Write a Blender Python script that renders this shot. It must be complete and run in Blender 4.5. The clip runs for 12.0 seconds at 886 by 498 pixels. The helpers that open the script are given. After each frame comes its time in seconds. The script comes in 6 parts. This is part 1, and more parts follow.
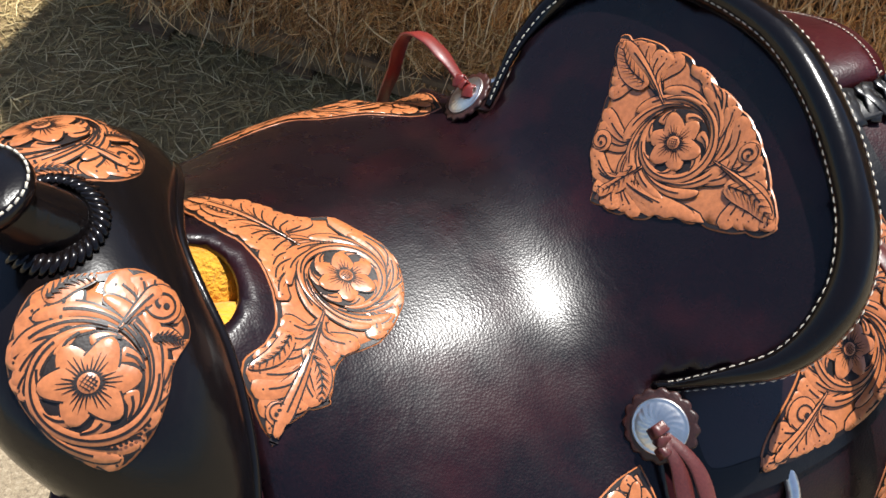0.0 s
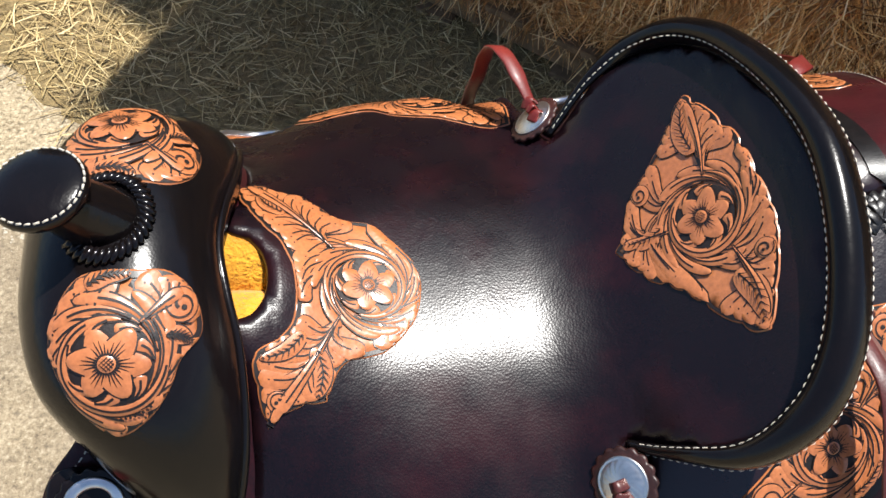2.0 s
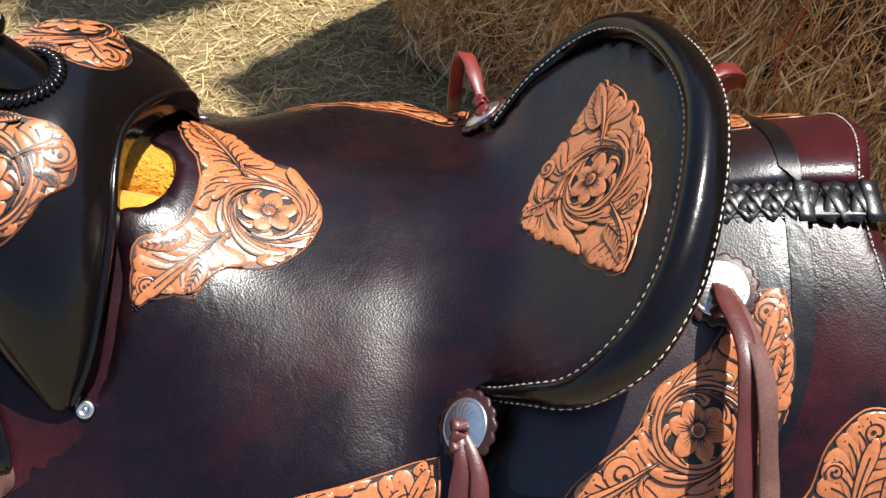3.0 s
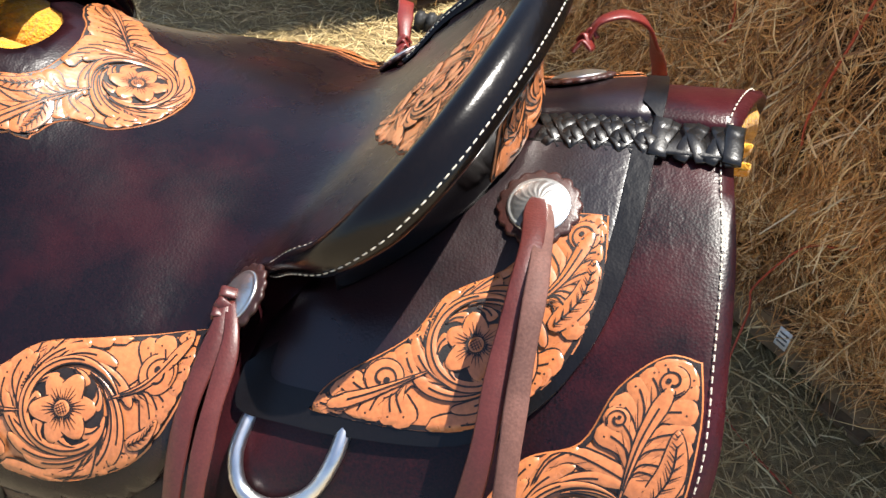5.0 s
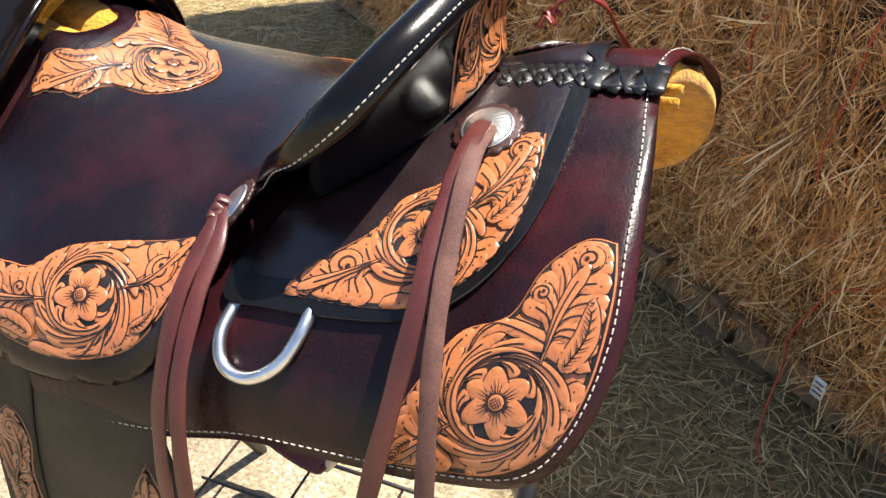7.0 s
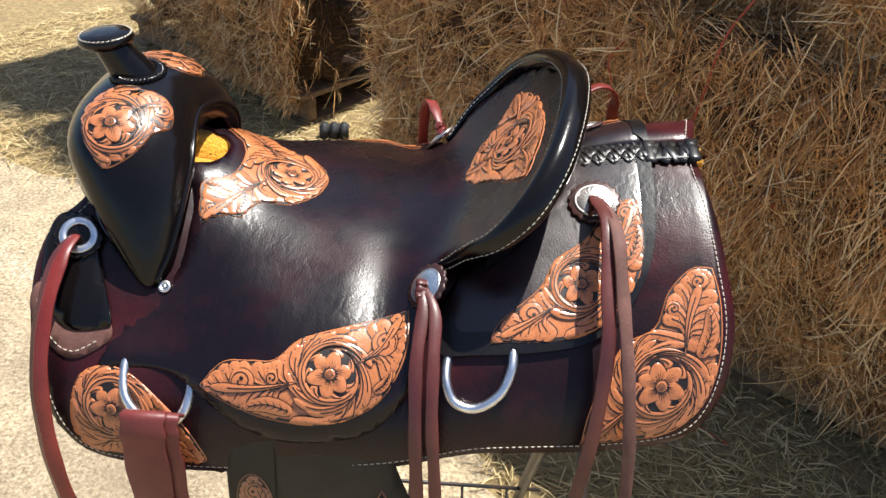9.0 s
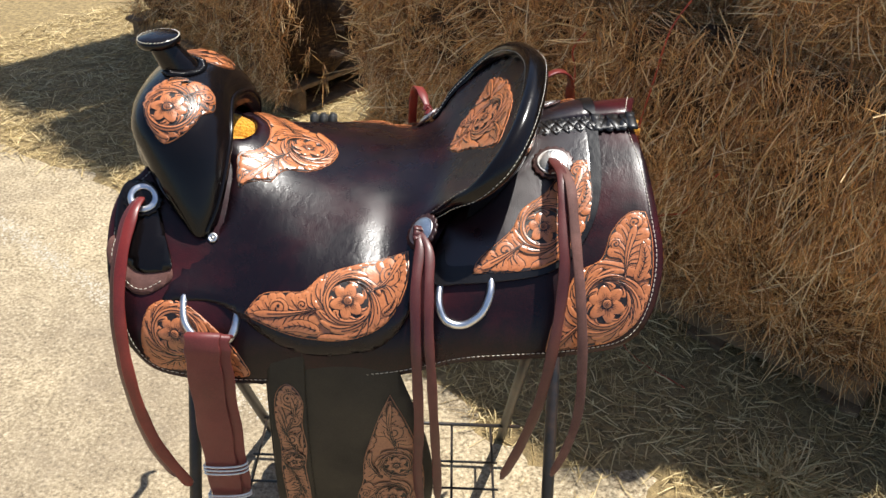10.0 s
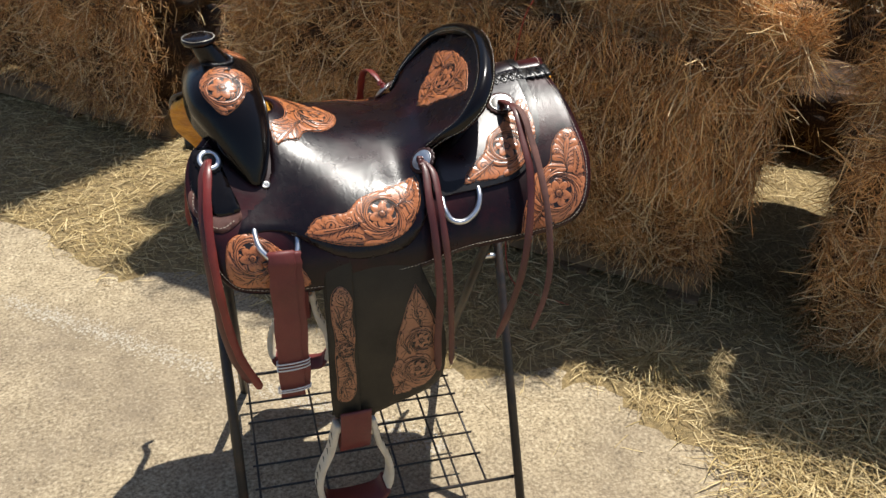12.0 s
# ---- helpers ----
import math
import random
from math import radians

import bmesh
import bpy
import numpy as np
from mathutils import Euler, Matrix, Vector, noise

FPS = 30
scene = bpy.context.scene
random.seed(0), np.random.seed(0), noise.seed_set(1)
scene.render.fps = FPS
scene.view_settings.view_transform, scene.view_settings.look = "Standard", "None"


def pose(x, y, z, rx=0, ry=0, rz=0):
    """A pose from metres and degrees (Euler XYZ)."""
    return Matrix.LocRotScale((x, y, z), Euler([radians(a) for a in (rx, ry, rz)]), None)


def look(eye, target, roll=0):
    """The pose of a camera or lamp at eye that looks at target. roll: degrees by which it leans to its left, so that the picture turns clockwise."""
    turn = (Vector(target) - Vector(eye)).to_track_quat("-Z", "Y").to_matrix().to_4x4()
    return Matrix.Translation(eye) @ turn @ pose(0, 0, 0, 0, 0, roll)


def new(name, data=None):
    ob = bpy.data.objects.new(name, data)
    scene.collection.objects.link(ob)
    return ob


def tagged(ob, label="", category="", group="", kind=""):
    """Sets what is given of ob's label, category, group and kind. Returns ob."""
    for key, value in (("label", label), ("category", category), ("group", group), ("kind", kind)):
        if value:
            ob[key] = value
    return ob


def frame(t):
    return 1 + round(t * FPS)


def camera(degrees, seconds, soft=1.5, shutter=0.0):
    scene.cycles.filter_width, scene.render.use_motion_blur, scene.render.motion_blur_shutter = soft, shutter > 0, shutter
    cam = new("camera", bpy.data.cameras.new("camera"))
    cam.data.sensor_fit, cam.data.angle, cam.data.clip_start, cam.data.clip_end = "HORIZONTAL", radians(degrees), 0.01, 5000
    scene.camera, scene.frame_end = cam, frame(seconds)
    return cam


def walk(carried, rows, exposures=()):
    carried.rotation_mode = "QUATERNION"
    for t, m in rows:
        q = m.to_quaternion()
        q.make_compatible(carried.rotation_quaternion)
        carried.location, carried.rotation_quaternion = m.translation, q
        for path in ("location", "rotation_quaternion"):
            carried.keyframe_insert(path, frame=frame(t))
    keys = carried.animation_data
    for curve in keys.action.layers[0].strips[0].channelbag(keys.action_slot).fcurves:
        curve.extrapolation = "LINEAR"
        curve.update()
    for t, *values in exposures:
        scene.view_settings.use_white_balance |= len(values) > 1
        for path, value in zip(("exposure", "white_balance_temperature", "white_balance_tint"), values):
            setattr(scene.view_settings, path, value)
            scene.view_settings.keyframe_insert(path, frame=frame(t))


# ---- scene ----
cam = camera(54.7, 12.0)
PATH = [
    (0, (-0.283, -0.338, 1.391), (0.316, 0.745, -0.18), 9.0),
    (0.5, (-0.238, -0.303, 1.443), (0.19, 0.676, -0.247), 10.1),
    (1, (-0.208, -0.282, 1.492), (0.088, 0.644, -0.255), 9.6),
    (1.5, (-0.205, -0.293, 1.518), (0.069, 0.609, -0.246), 9.6),
    (2, (-0.197, -0.321, 1.483), (0.061, 0.692, -0.222), 7.4),
    (2.5, (-0.116, -0.409, 1.441), (0.026, 0.807, -0.141), 5.5),
    (3, (-0.019, -0.478, 1.398), (-0.049, 0.865, -0.084), 3.4),
    (3.5, (0.054, -0.468, 1.357), (-0.089, 0.953, -0.043), 1.9),
    (3.7, (0.089, -0.455, 1.339), (-0.078, 0.966, -0.058), 2.5),
    (5.3, (0.235, -0.542, 1.266), (-0.118, 0.931, -0.04), 5.8),
    (5.5, (0.262, -0.564, 1.255), (-0.139, 0.918, -0.027), 4.5),
    (6, (0.312, -0.642, 1.25), (-0.202, 0.886, 0.067), 3.1),
    (6.5, (0.368, -0.619, 1.216), (-0.242, 0.922, 0.096), 2.1),
    (7, (0.338, -0.638, 1.221), (-0.224, 0.923, 0.103), 2.3),
    (7.5, (0.206, -0.652, 1.237), (-0.131, 0.964, 0.107), 3.8),
    (7.7, (0.136, -0.66, 1.246), (-0.081, 0.974, 0.113), 4.7),
    (9.3, (0.02, -0.94, 1.431), (0.005, 0.717, 0.31), 3.2),
    (9.5, (0.02, -0.986, 1.444), (0.01, 0.68, 0.337), 3.1),
    (10, (0.013, -1.095, 1.49), (0.036, 0.551, 0.354), 2.8),
    (10.5, (-0.029, -1.165, 1.524), (0.072, 0.459, 0.361), 2.9),
    (11, (-0.141, -1.26, 1.531), (0.084, 0.372, 0.397), 2.5),
    (11.5, (-0.263, -1.38, 1.525), (0.117, 0.243, 0.42), 1.9),
    (12, (-0.354, -1.496, 1.545), (0.135, 0.132, 0.491), 3.0),
]
walk(cam, [(t, look(eye, target, roll)) for t, eye, target, roll in PATH], exposures=[(0, 0.92, 6150, 10), (1, 0.86, 6150, 10), (2.5, 0.92, 6200, 10), (3.5, 1.16, 6250, 10), (5.5, 1.42, 6450, 10), (7.5, 1.42, 6450, 10), (9.5, 1.0, 6250, 10), (10.5, 0.83, 6300, 10), (12, 0.58, 6350, 10)])

# ---- light ----
SUN = Vector((0.28, 0.26, 1.0)).normalized()
world = bpy.data.worlds.new("sky")
scene.world = world
world.use_nodes = True
wn = world.node_tree.nodes
sky = wn.new("ShaderNodeTexSky")
sky.sky_type = "NISHITA"
sky.sun_disc = False
sky.sun_elevation = math.asin(SUN.z)
sky.sun_rotation = math.atan2(SUN.x, SUN.y)
sky.air_density, sky.dust_density = 1.0, 1.0
wn["Background"].inputs["Strength"].default_value = 0.075
world.node_tree.links.new(sky.outputs["Color"], wn["Background"].inputs["Color"])
sun_data = bpy.data.lights.new("sun", "SUN")
sun_data.energy, sun_data.angle, sun_data.color = 4.4, radians(0.53), (1.0, 0.95, 0.86)
sun = new("sun", sun_data)
sun.matrix_world = look(tuple(SUN * 20), (0, 0, 0))


# ---- materials ----
def shader(name, rough=0.5, metal=0.0, coat=0.0, coat_rough=0.1):
    m = bpy.data.materials.new(name)
    m.use_nodes = True
    b = m.node_tree.nodes["Principled BSDF"]
    b.inputs["Roughness"].default_value = rough
    b.inputs["Metallic"].default_value = metal
    b.inputs["Coat Weight"].default_value = coat
    b.inputs["Specular IOR Level"].default_value = 0.5
    b.inputs["Coat Roughness"].default_value = coat_rough
    return m, m.node_tree.nodes, m.node_tree.links, b


def coords(n, l, kind="Object", scale=(1, 1, 1)):
    c, mp = n.new("ShaderNodeTexCoord"), n.new("ShaderNodeMapping")
    mp.inputs["Scale"].default_value = scale
    l.new(c.outputs[kind], mp.inputs["Vector"])
    return mp.outputs["Vector"]


def noise_tex(n, l, vec, scale, detail=4.0, rough=0.55):
    t = n.new("ShaderNodeTexNoise")
    t.inputs["Scale"].default_value, t.inputs["Detail"].default_value, t.inputs["Roughness"].default_value = scale, detail, rough
    l.new(vec, t.inputs["Vector"])
    return t.outputs["Fac"]


def ramp(n, l, fac, stops):
    r = n.new("ShaderNodeValToRGB")
    while len(r.color_ramp.elements) < len(stops):
        r.color_ramp.elements.new(0.5)
    for e, (p, c) in zip(r.color_ramp.elements, stops):
        e.position, e.color = p, (*c, 1) if len(c) == 3 else c
    l.new(fac, r.inputs["Fac"])
    return r.outputs["Color"]


def mix(n, l, fac, a, b, kind="MIX"):
    m = n.new("ShaderNodeMix")
    m.data_type, m.blend_type = "RGBA", kind
    for socket, value in ((m.inputs[0], fac), (m.inputs[6], a), (m.inputs[7], b)):
        if isinstance(value, (int, float)):
            socket.default_value = value
        elif isinstance(value, tuple):
            socket.default_value = (*value, 1)
        else:
            l.new(value, socket)
    return m.outputs[2]


def bump(n, l, b, height, strength=0.3, distance=0.001, under=None):
    k = n.new("ShaderNodeBump")
    k.inputs["Strength"].default_value, k.inputs["Distance"].default_value = strength, distance
    l.new(height, k.inputs["Height"])
    if under is not None:
        l.new(under, k.inputs["Normal"])
    l.new(k.outputs["Normal"], b.inputs["Normal"])
    return k.outputs["Normal"]


def leather(name, dark, light, rough=0.33, coat=0.35, spots=7.0, grain=620.0, relief=0.16, low=0.42, high=0.68, gloss=0.5):
    m, n, l, b = shader(name, rough, 0, coat, 0.22)
    v = coords(n, l)
    big = noise_tex(n, l, v, spots, 5, 0.6)
    c = ramp(n, l, big, [(low, dark), (high, light)])
    fine = noise_tex(n, l, v, grain, 3, 0.6)
    c = mix(n, l, 0.25, c, ramp(n, l, fine, [(0.35, tuple(0.5 * x for x in dark)), (0.7, tuple(min(1, 1.3 * x) for x in light))]))
    l.new(c, b.inputs["Base Color"])
    vo = n.new("ShaderNodeTexVoronoi")
    vo.inputs["Scale"].default_value = grain * 0.9
    l.new(v, vo.inputs["Vector"])
    wide = noise_tex(n, l, v, 30, 3, 0.5)
    mask = ramp(n, l, noise_tex(n, l, v, 14, 3, 0.5), [(0.45, (0, 0, 0)), (0.62, (1, 1, 1))])
    crease = n.new("ShaderNodeTexWave")
    crease.inputs["Scale"].default_value, crease.inputs["Distortion"].default_value = 22, 9
    crease.inputs["Detail"].default_value, crease.inputs["Detail Scale"].default_value = 4, 2.5
    l.new(v, crease.inputs["Vector"])
    wide = mix(n, l, mask, wide, mix(n, l, 0.35, wide, crease.outputs["Fac"]))
    first = bump(n, l, b, wide, 0.14, 0.002)
    bump(n, l, b, vo.outputs["Distance"], relief, 0.0006, first)
    rr = ramp(n, l, noise_tex(n, l, v, 16, 5, 0.65), [(0.3, (rough * 0.8,) * 3), (0.75, (min(1, rough * 1.35),) * 3)])
    l.new(rr, b.inputs["Roughness"])
    b.inputs["Specular IOR Level"].default_value = gloss
    return m


M_SEAT = leather("oxblood_black_leather", (0.0035, 0.0028, 0.0045), (0.021, 0.0046, 0.0064), 0.27, 0.0, 11.0, 620.0, 0.16, 0.47, 0.70, 0.34)
M_BORDER = leather("burnished_black_border", (0.0025, 0.0024, 0.0028), (0.006, 0.004, 0.0045), 0.34, 0.0, 9.0, 620.0, 0.1, 0.42, 0.70, 0.4)
M_BRAID = leather("braided_black_lace", (0.004, 0.0038, 0.0036), (0.010, 0.008, 0.007), 0.34, 0.0, 30.0, 620.0, 0.15, 0.42, 0.70, 0.55)
M_JOCKEY = leather("waxed_black_leather", (0.0045, 0.0030, 0.0045), (0.020, 0.0050, 0.0060), 0.31, 0.0, 11.0, 620.0, 0.15, 0.44, 0.70, 0.7)
M_BLACK = leather("black_polished_leather", (0.003, 0.0028, 0.003), (0.007, 0.0045, 0.0045), 0.165, 0.0, 7.0, 620.0, 0.05, 0.42, 0.68, 0.30)
M_SKIRT = leather("oxblood_leather", (0.0045, 0.0028, 0.004), (0.050, 0.007, 0.009), 0.31, 0.0, 9.0, 620.0, 0.18, 0.45, 0.70, 0.30)
M_ROSETTE = leather("dark_brown_rosette_leather", (0.022, 0.008, 0.006), (0.060, 0.016, 0.012), 0.42, 0.0, 40.0)
M_STRING = leather("red_brown_latigo_leather", (0.062, 0.012, 0.010), (0.115, 0.024, 0.020), 0.42, 0.1, 12.0)
M_REDSTRING = leather("red_latigo_leather", (0.13, 0.012, 0.009), (0.24, 0.028, 0.020), 0.40, 0.1, 12.0)
M_LATIGO = leather("mahogany_strap_leather", (0.105, 0.016, 0.014), (0.16, 0.028, 0.024), 0.5, 0.0, 9.0)
M_FLESH = leather("rough_brown_leather", (0.09, 0.036, 0.027), (0.17, 0.075, 0.058), 0.75, 0.0, 30.0)
M_FENDER = leather("grey_olive_leather", (0.024, 0.020, 0.013), (0.042, 0.034, 0.023), 0.55, 0.0, 10.0, gloss=0.3)
M_TOOL = leather("russet_tooled_leather", (0.39, 0.123, 0.042), (0.54, 0.188, 0.064), 0.31, 0.3, 22.0, 300.0, 0.2, 0.3, 0.75, 0.6)
M_TOOLF = leather("tan_tooled_leather", (0.30, 0.125, 0.060), (0.42, 0.19, 0.095), 0.45, 0.1, 22.0, 300.0, 0.2, 0.3, 0.75)
M_DYE = leather("dark_dyed_background", (0.007, 0.004, 0.003), (0.02, 0.010, 0.007), 0.45, 0.1, 60.0)


def metal(name, colour, rough):
    m, n, l, b = shader(name, rough, 1.0)
    v = coords(n, l)
    c = ramp(n, l, noise_tex(n, l, v, 90, 4), [(0.3, tuple(0.75 * x for x in colour)), (0.7, colour)])
    l.new(c, b.inputs["Base Color"])
    bump(n, l, b, noise_tex(n, l, v, 240, 3), 0.12, 0.0005)
    return m


M_SILVER = metal("engraved_nickel_silver", (0.86, 0.84, 0.80), 0.34)
M_STEEL = metal("bright_steel", (0.80, 0.81, 0.83), 0.33)
M_IRON = shader("black_painted_iron", 0.45)[0]


def fill_iron():
    n, l = M_IRON.node_tree.nodes, M_IRON.node_tree.links
    b = n["Principled BSDF"]
    v = coords(n, l)
    c = ramp(n, l, noise_tex(n, l, v, 25, 6, 0.7), [(0.45, (0.012, 0.012, 0.013)), (0.72, (0.05, 0.03, 0.02))])
    l.new(c, b.inputs["Base Color"])
    bump(n, l, b, noise_tex(n, l, v, 160, 4), 0.3, 0.0006)


fill_iron()


def plain(name, a, c, rough=0.8, scale=40.0, relief=0.4, depth=0.002, sheen=0.0):
    m, n, l, b = shader(name, rough)
    v = coords(n, l)
    l.new(ramp(n, l, noise_tex(n, l, v, scale, 6, 0.65), [(0.3, a), (0.72, c)]), b.inputs["Base Color"])
    bump(n, l, b, noise_tex(n, l, v, scale * 6, 4), relief, depth)
    b.inputs["Sheen Weight"].default_value = sheen
    return m


M_FLEECE = plain("golden_fleece", (0.46, 0.17, 0.006), (0.86, 0.43, 0.022), 0.95, 34.0, 1.0, 0.006, 0.2)
M_THREAD = plain("waxed_cream_thread", (0.50, 0.44, 0.34), (0.68, 0.62, 0.52), 0.7, 300.0, 0.2)
M_RAWHIDE = plain("cream_rawhide", (0.52, 0.45, 0.33), (0.7, 0.63, 0.5), 0.5, 40.0, 0.3)
# pallet wood tones are darkened to carry the shade under the bales
M_WOOD = plain("weathered_shaded_pallet_wood", (0.10, 0.060, 0.030), (0.30, 0.19, 0.10), 0.8, 18.0, 0.5)
M_TWINE = plain("orange_red_baling_twine", (0.35, 0.05, 0.02), (0.5, 0.09, 0.04), 0.7, 90.0)
M_TAG = plain("white_paper_tag", (0.65, 0.65, 0.62), (0.8, 0.8, 0.78), 0.7, 50.0, 0.1)
M_RUBBER = plain("black_rubber", (0.012, 0.012, 0.012), (0.03, 0.03, 0.03), 0.6, 60.0)
M_INK = plain("grey_print", (0.1, 0.1, 0.1), (0.16, 0.16, 0.16), 0.7, 50.0, 0.1)


def straw_material(name, stops, rough=0.6):
    m, n, l, b = shader(name, rough)
    g = n.new("ShaderNodeNewGeometry")
    v = coords(n, l)
    c = ramp(n, l, g.outputs["Random Per Island"], stops)
    c = mix(n, l, 0.3, c, ramp(n, l, noise_tex(n, l, v, 6, 5, 0.6), [(0.40, stops[0][1]), (0.70, stops[-2][1])]))
    l.new(c, b.inputs["Base Color"])
    b.inputs["Subsurface Weight"].default_value = 0.0
    return m


M_STRAW = straw_material("dry_hay", [(0.0, (0.07, 0.026, 0.006)), (0.40, (0.47, 0.203, 0.054)), (0.75, (0.94, 0.51, 0.18)), (1.0, (1.0, 0.77, 0.44))])
M_STRAWLIGHT = straw_material("bleached_straw", [(0.0, (0.42, 0.25, 0.09)), (0.5, (0.86, 0.60, 0.28)), (1.0, (1.0, 0.82, 0.50))])
M_LITTER = straw_material("scattered_straw", [(0.0, (0.22, 0.145, 0.055)), (0.5, (0.50, 0.37, 0.15)), (1.0, (0.88, 0.70, 0.36))])


# ---- shape helpers ----
def thing(name, label, category, group="", kind="", at=(0, 0, 0)):
    e = new(name)
    e.empty_display_size = 0.05
    e.location = at
    return tagged(e, label, category, group, kind)


def part(name, bm, material, parent=None, label="", smooth=True, kind=""):
    me = bpy.data.meshes.new(name)
    if smooth:
        for f in bm.faces:
            f.smooth = True
    bm.to_mesh(me)
    bm.free()
    for m in material if isinstance(material, (list, tuple)) else [material]:
        me.materials.append(m)
    ob = new(name, me)
    if parent is not None:
        ob.parent = parent
        bpy.context.view_layer.update()
        ob.matrix_parent_inverse = parent.matrix_world.inverted()
    if label:
        ob["label"] = label
    if kind:
        ob["kind"] = kind
    return ob


def spline(points, n, closed=False):
    """Catmull-Rom through points of any dimension; a point given twice makes a corner."""
    p = np.array(points, float)
    k = len(p)
    out = []
    spans = k if closed else k - 1
    for i in range(spans):
        if closed:
            a, b, c, d = p[(i - 1) % k], p[i], p[(i + 1) % k], p[(i + 2) % k]
        else:
            a, b, c, d = p[max(i - 1, 0)], p[i], p[i + 1], p[min(i + 2, k - 1)]
        if np.allclose(b, c):
            continue
        for s in range(n):
            t = s / n
            out.append(0.5 * (2 * b + (c - a) * t + (2 * a - 5 * b + 4 * c - d) * t * t + (3 * b - a - 3 * c + d) * t ** 3))
    if not closed:
        out.append(p[-1])
    return np.array(out)


def flow(xs, ys):
    """A smooth function through (xs, ys)."""
    xs, ys = np.array(xs, float), np.array(ys, float)
    m = np.gradient(ys, xs)

    def f(x):
        x = min(max(x, xs[0]), xs[-1])
        i = min(max(int(np.searchsorted(xs, x)) - 1, 0), len(xs) - 2)
        h = xs[i + 1] - xs[i]
        t = (x - xs[i]) / h
        return ((1 + 2 * t) * (1 - t) ** 2) * ys[i] + t * (1 - t) ** 2 * h * m[i] + t * t * (3 - 2 * t) * ys[i + 1] + t * t * (t - 1) * h * m[i + 1]
    return f


def tube(path, radius, sides=8, flat=1.0, up=None, cap=True):
    """A bmesh tube along 3D points; radius may be a list; flat squeezes it across `up`."""
    bm = bmesh.new()
    p = [Vector(q) for q in path]
    rings, prev = [], None
    for i, q in enumerate(p):
        d = (p[min(i + 1, len(p) - 1)] - p[max(i - 1, 0)]).normalized()
        ref = Vector(up[i] if isinstance(up, list) else up) if up is not None else (prev or (Vector((0, 0, 1)) if abs(d.z) < 0.9 else Vector((1, 0, 0))))
        side = d.cross(ref)
        side = side.normalized() if side.length > 1e-6 else d.orthogonal().normalized()
        nrm = side.cross(d).normalized()
        prev = nrm
        r = radius[i] if isinstance(radius, (list, np.ndarray)) else radius
        rings.append([bm.verts.new(q + side * (r * math.cos(2 * math.pi * k / sides)) + nrm * (r * flat * math.sin(2 * math.pi * k / sides))) for k in range(sides)])
    for a, b in zip(rings, rings[1:]):
        for k in range(sides):
            bm.faces.new((a[k], a[(k + 1) % sides], b[(k + 1) % sides], b[k]))
    if cap:
        bm.faces.new(rings[0][::-1])
        bm.faces.new(rings[-1])
    bmesh.ops.recalc_face_normals(bm, faces=bm.faces)
    return bm


def ribbon(path, normals, width, thick=0.003):
    """A flat strap along points, its face towards the normals; width may be a list."""
    bm = bmesh.new()
    p, rows = [Vector(q) for q in path], []
    for i, q in enumerate(p):
        d = (p[min(i + 1, len(p) - 1)] - p[max(i - 1, 0)]).normalized()
        nv = Vector(normals[i] if isinstance(normals, list) else normals).normalized()
        s = d.cross(nv).normalized()
        nv = s.cross(d).normalized()
        w = (width[i] if isinstance(width, (list, np.ndarray)) else width) / 2
        e = min(0.35 * thick, 0.2 * w)
        h = thick / 2
        ring = [(-w, -h + e), (-w + e, -h), (w - e, -h), (w, -h + e), (w, h - e), (w - e, h), (-w + e, h), (-w, h - e)]
        rows.append([bm.verts.new(q + s * a + nv * b) for a, b in ring])
    for a, b in zip(rows, rows[1:]):
        for k in range(8):
            bm.faces.new((a[k], a[(k + 1) % 8], b[(k + 1) % 8], b[k]))
    bm.faces.new(rows[0][::-1])
    bm.faces.new(rows[-1])
    bmesh.ops.recalc_face_normals(bm, faces=bm.faces)
    return bm


def joined(*parts):
    out = bmesh.new()
    for b in parts:
        me = bpy.data.meshes.new("join")
        b.to_mesh(me)
        b.free()
        out.from_mesh(me)
        bpy.data.meshes.remove(me)
    return out


def box(cx, cy, cz, sx, sy, sz, bevel=0.0, turn=0.0):
    bm = bmesh.new()
    bmesh.ops.create_cube(bm, size=1.0, matrix=Matrix.Translation((cx, cy, cz)) @ Matrix.Rotation(turn, 4, "Z") @ Matrix.Diagonal((sx, sy, sz, 1)))
    if bevel:
        bmesh.ops.bevel(bm, geom=list(bm.edges), offset=bevel, segments=2, affect="EDGES")
    return bm


def clipped(outline, step):
    """A flat bmesh of an outline in (u, v), cut into a grid of cells."""
    bm = bmesh.new()
    bm.faces.new([bm.verts.new((a, b, 0)) for a, b in outline])
    lo, hi = np.min(outline, 0), np.max(outline, 0)
    for axis in (0, 1):
        no = (1, 0, 0) if axis == 0 else (0, 1, 0)
        for k in range(1, int((hi[axis] - lo[axis]) / step[axis]) + 1):
            c = lo[axis] + (k - 0.47) * step[axis]
            if c < hi[axis]:
                bmesh.ops.bisect_plane(bm, geom=list(bm.verts) + list(bm.edges) + list(bm.faces), dist=1e-6, plane_co=(c, 0, 0) if axis == 0 else (0, c, 0), plane_no=no)
    return bm


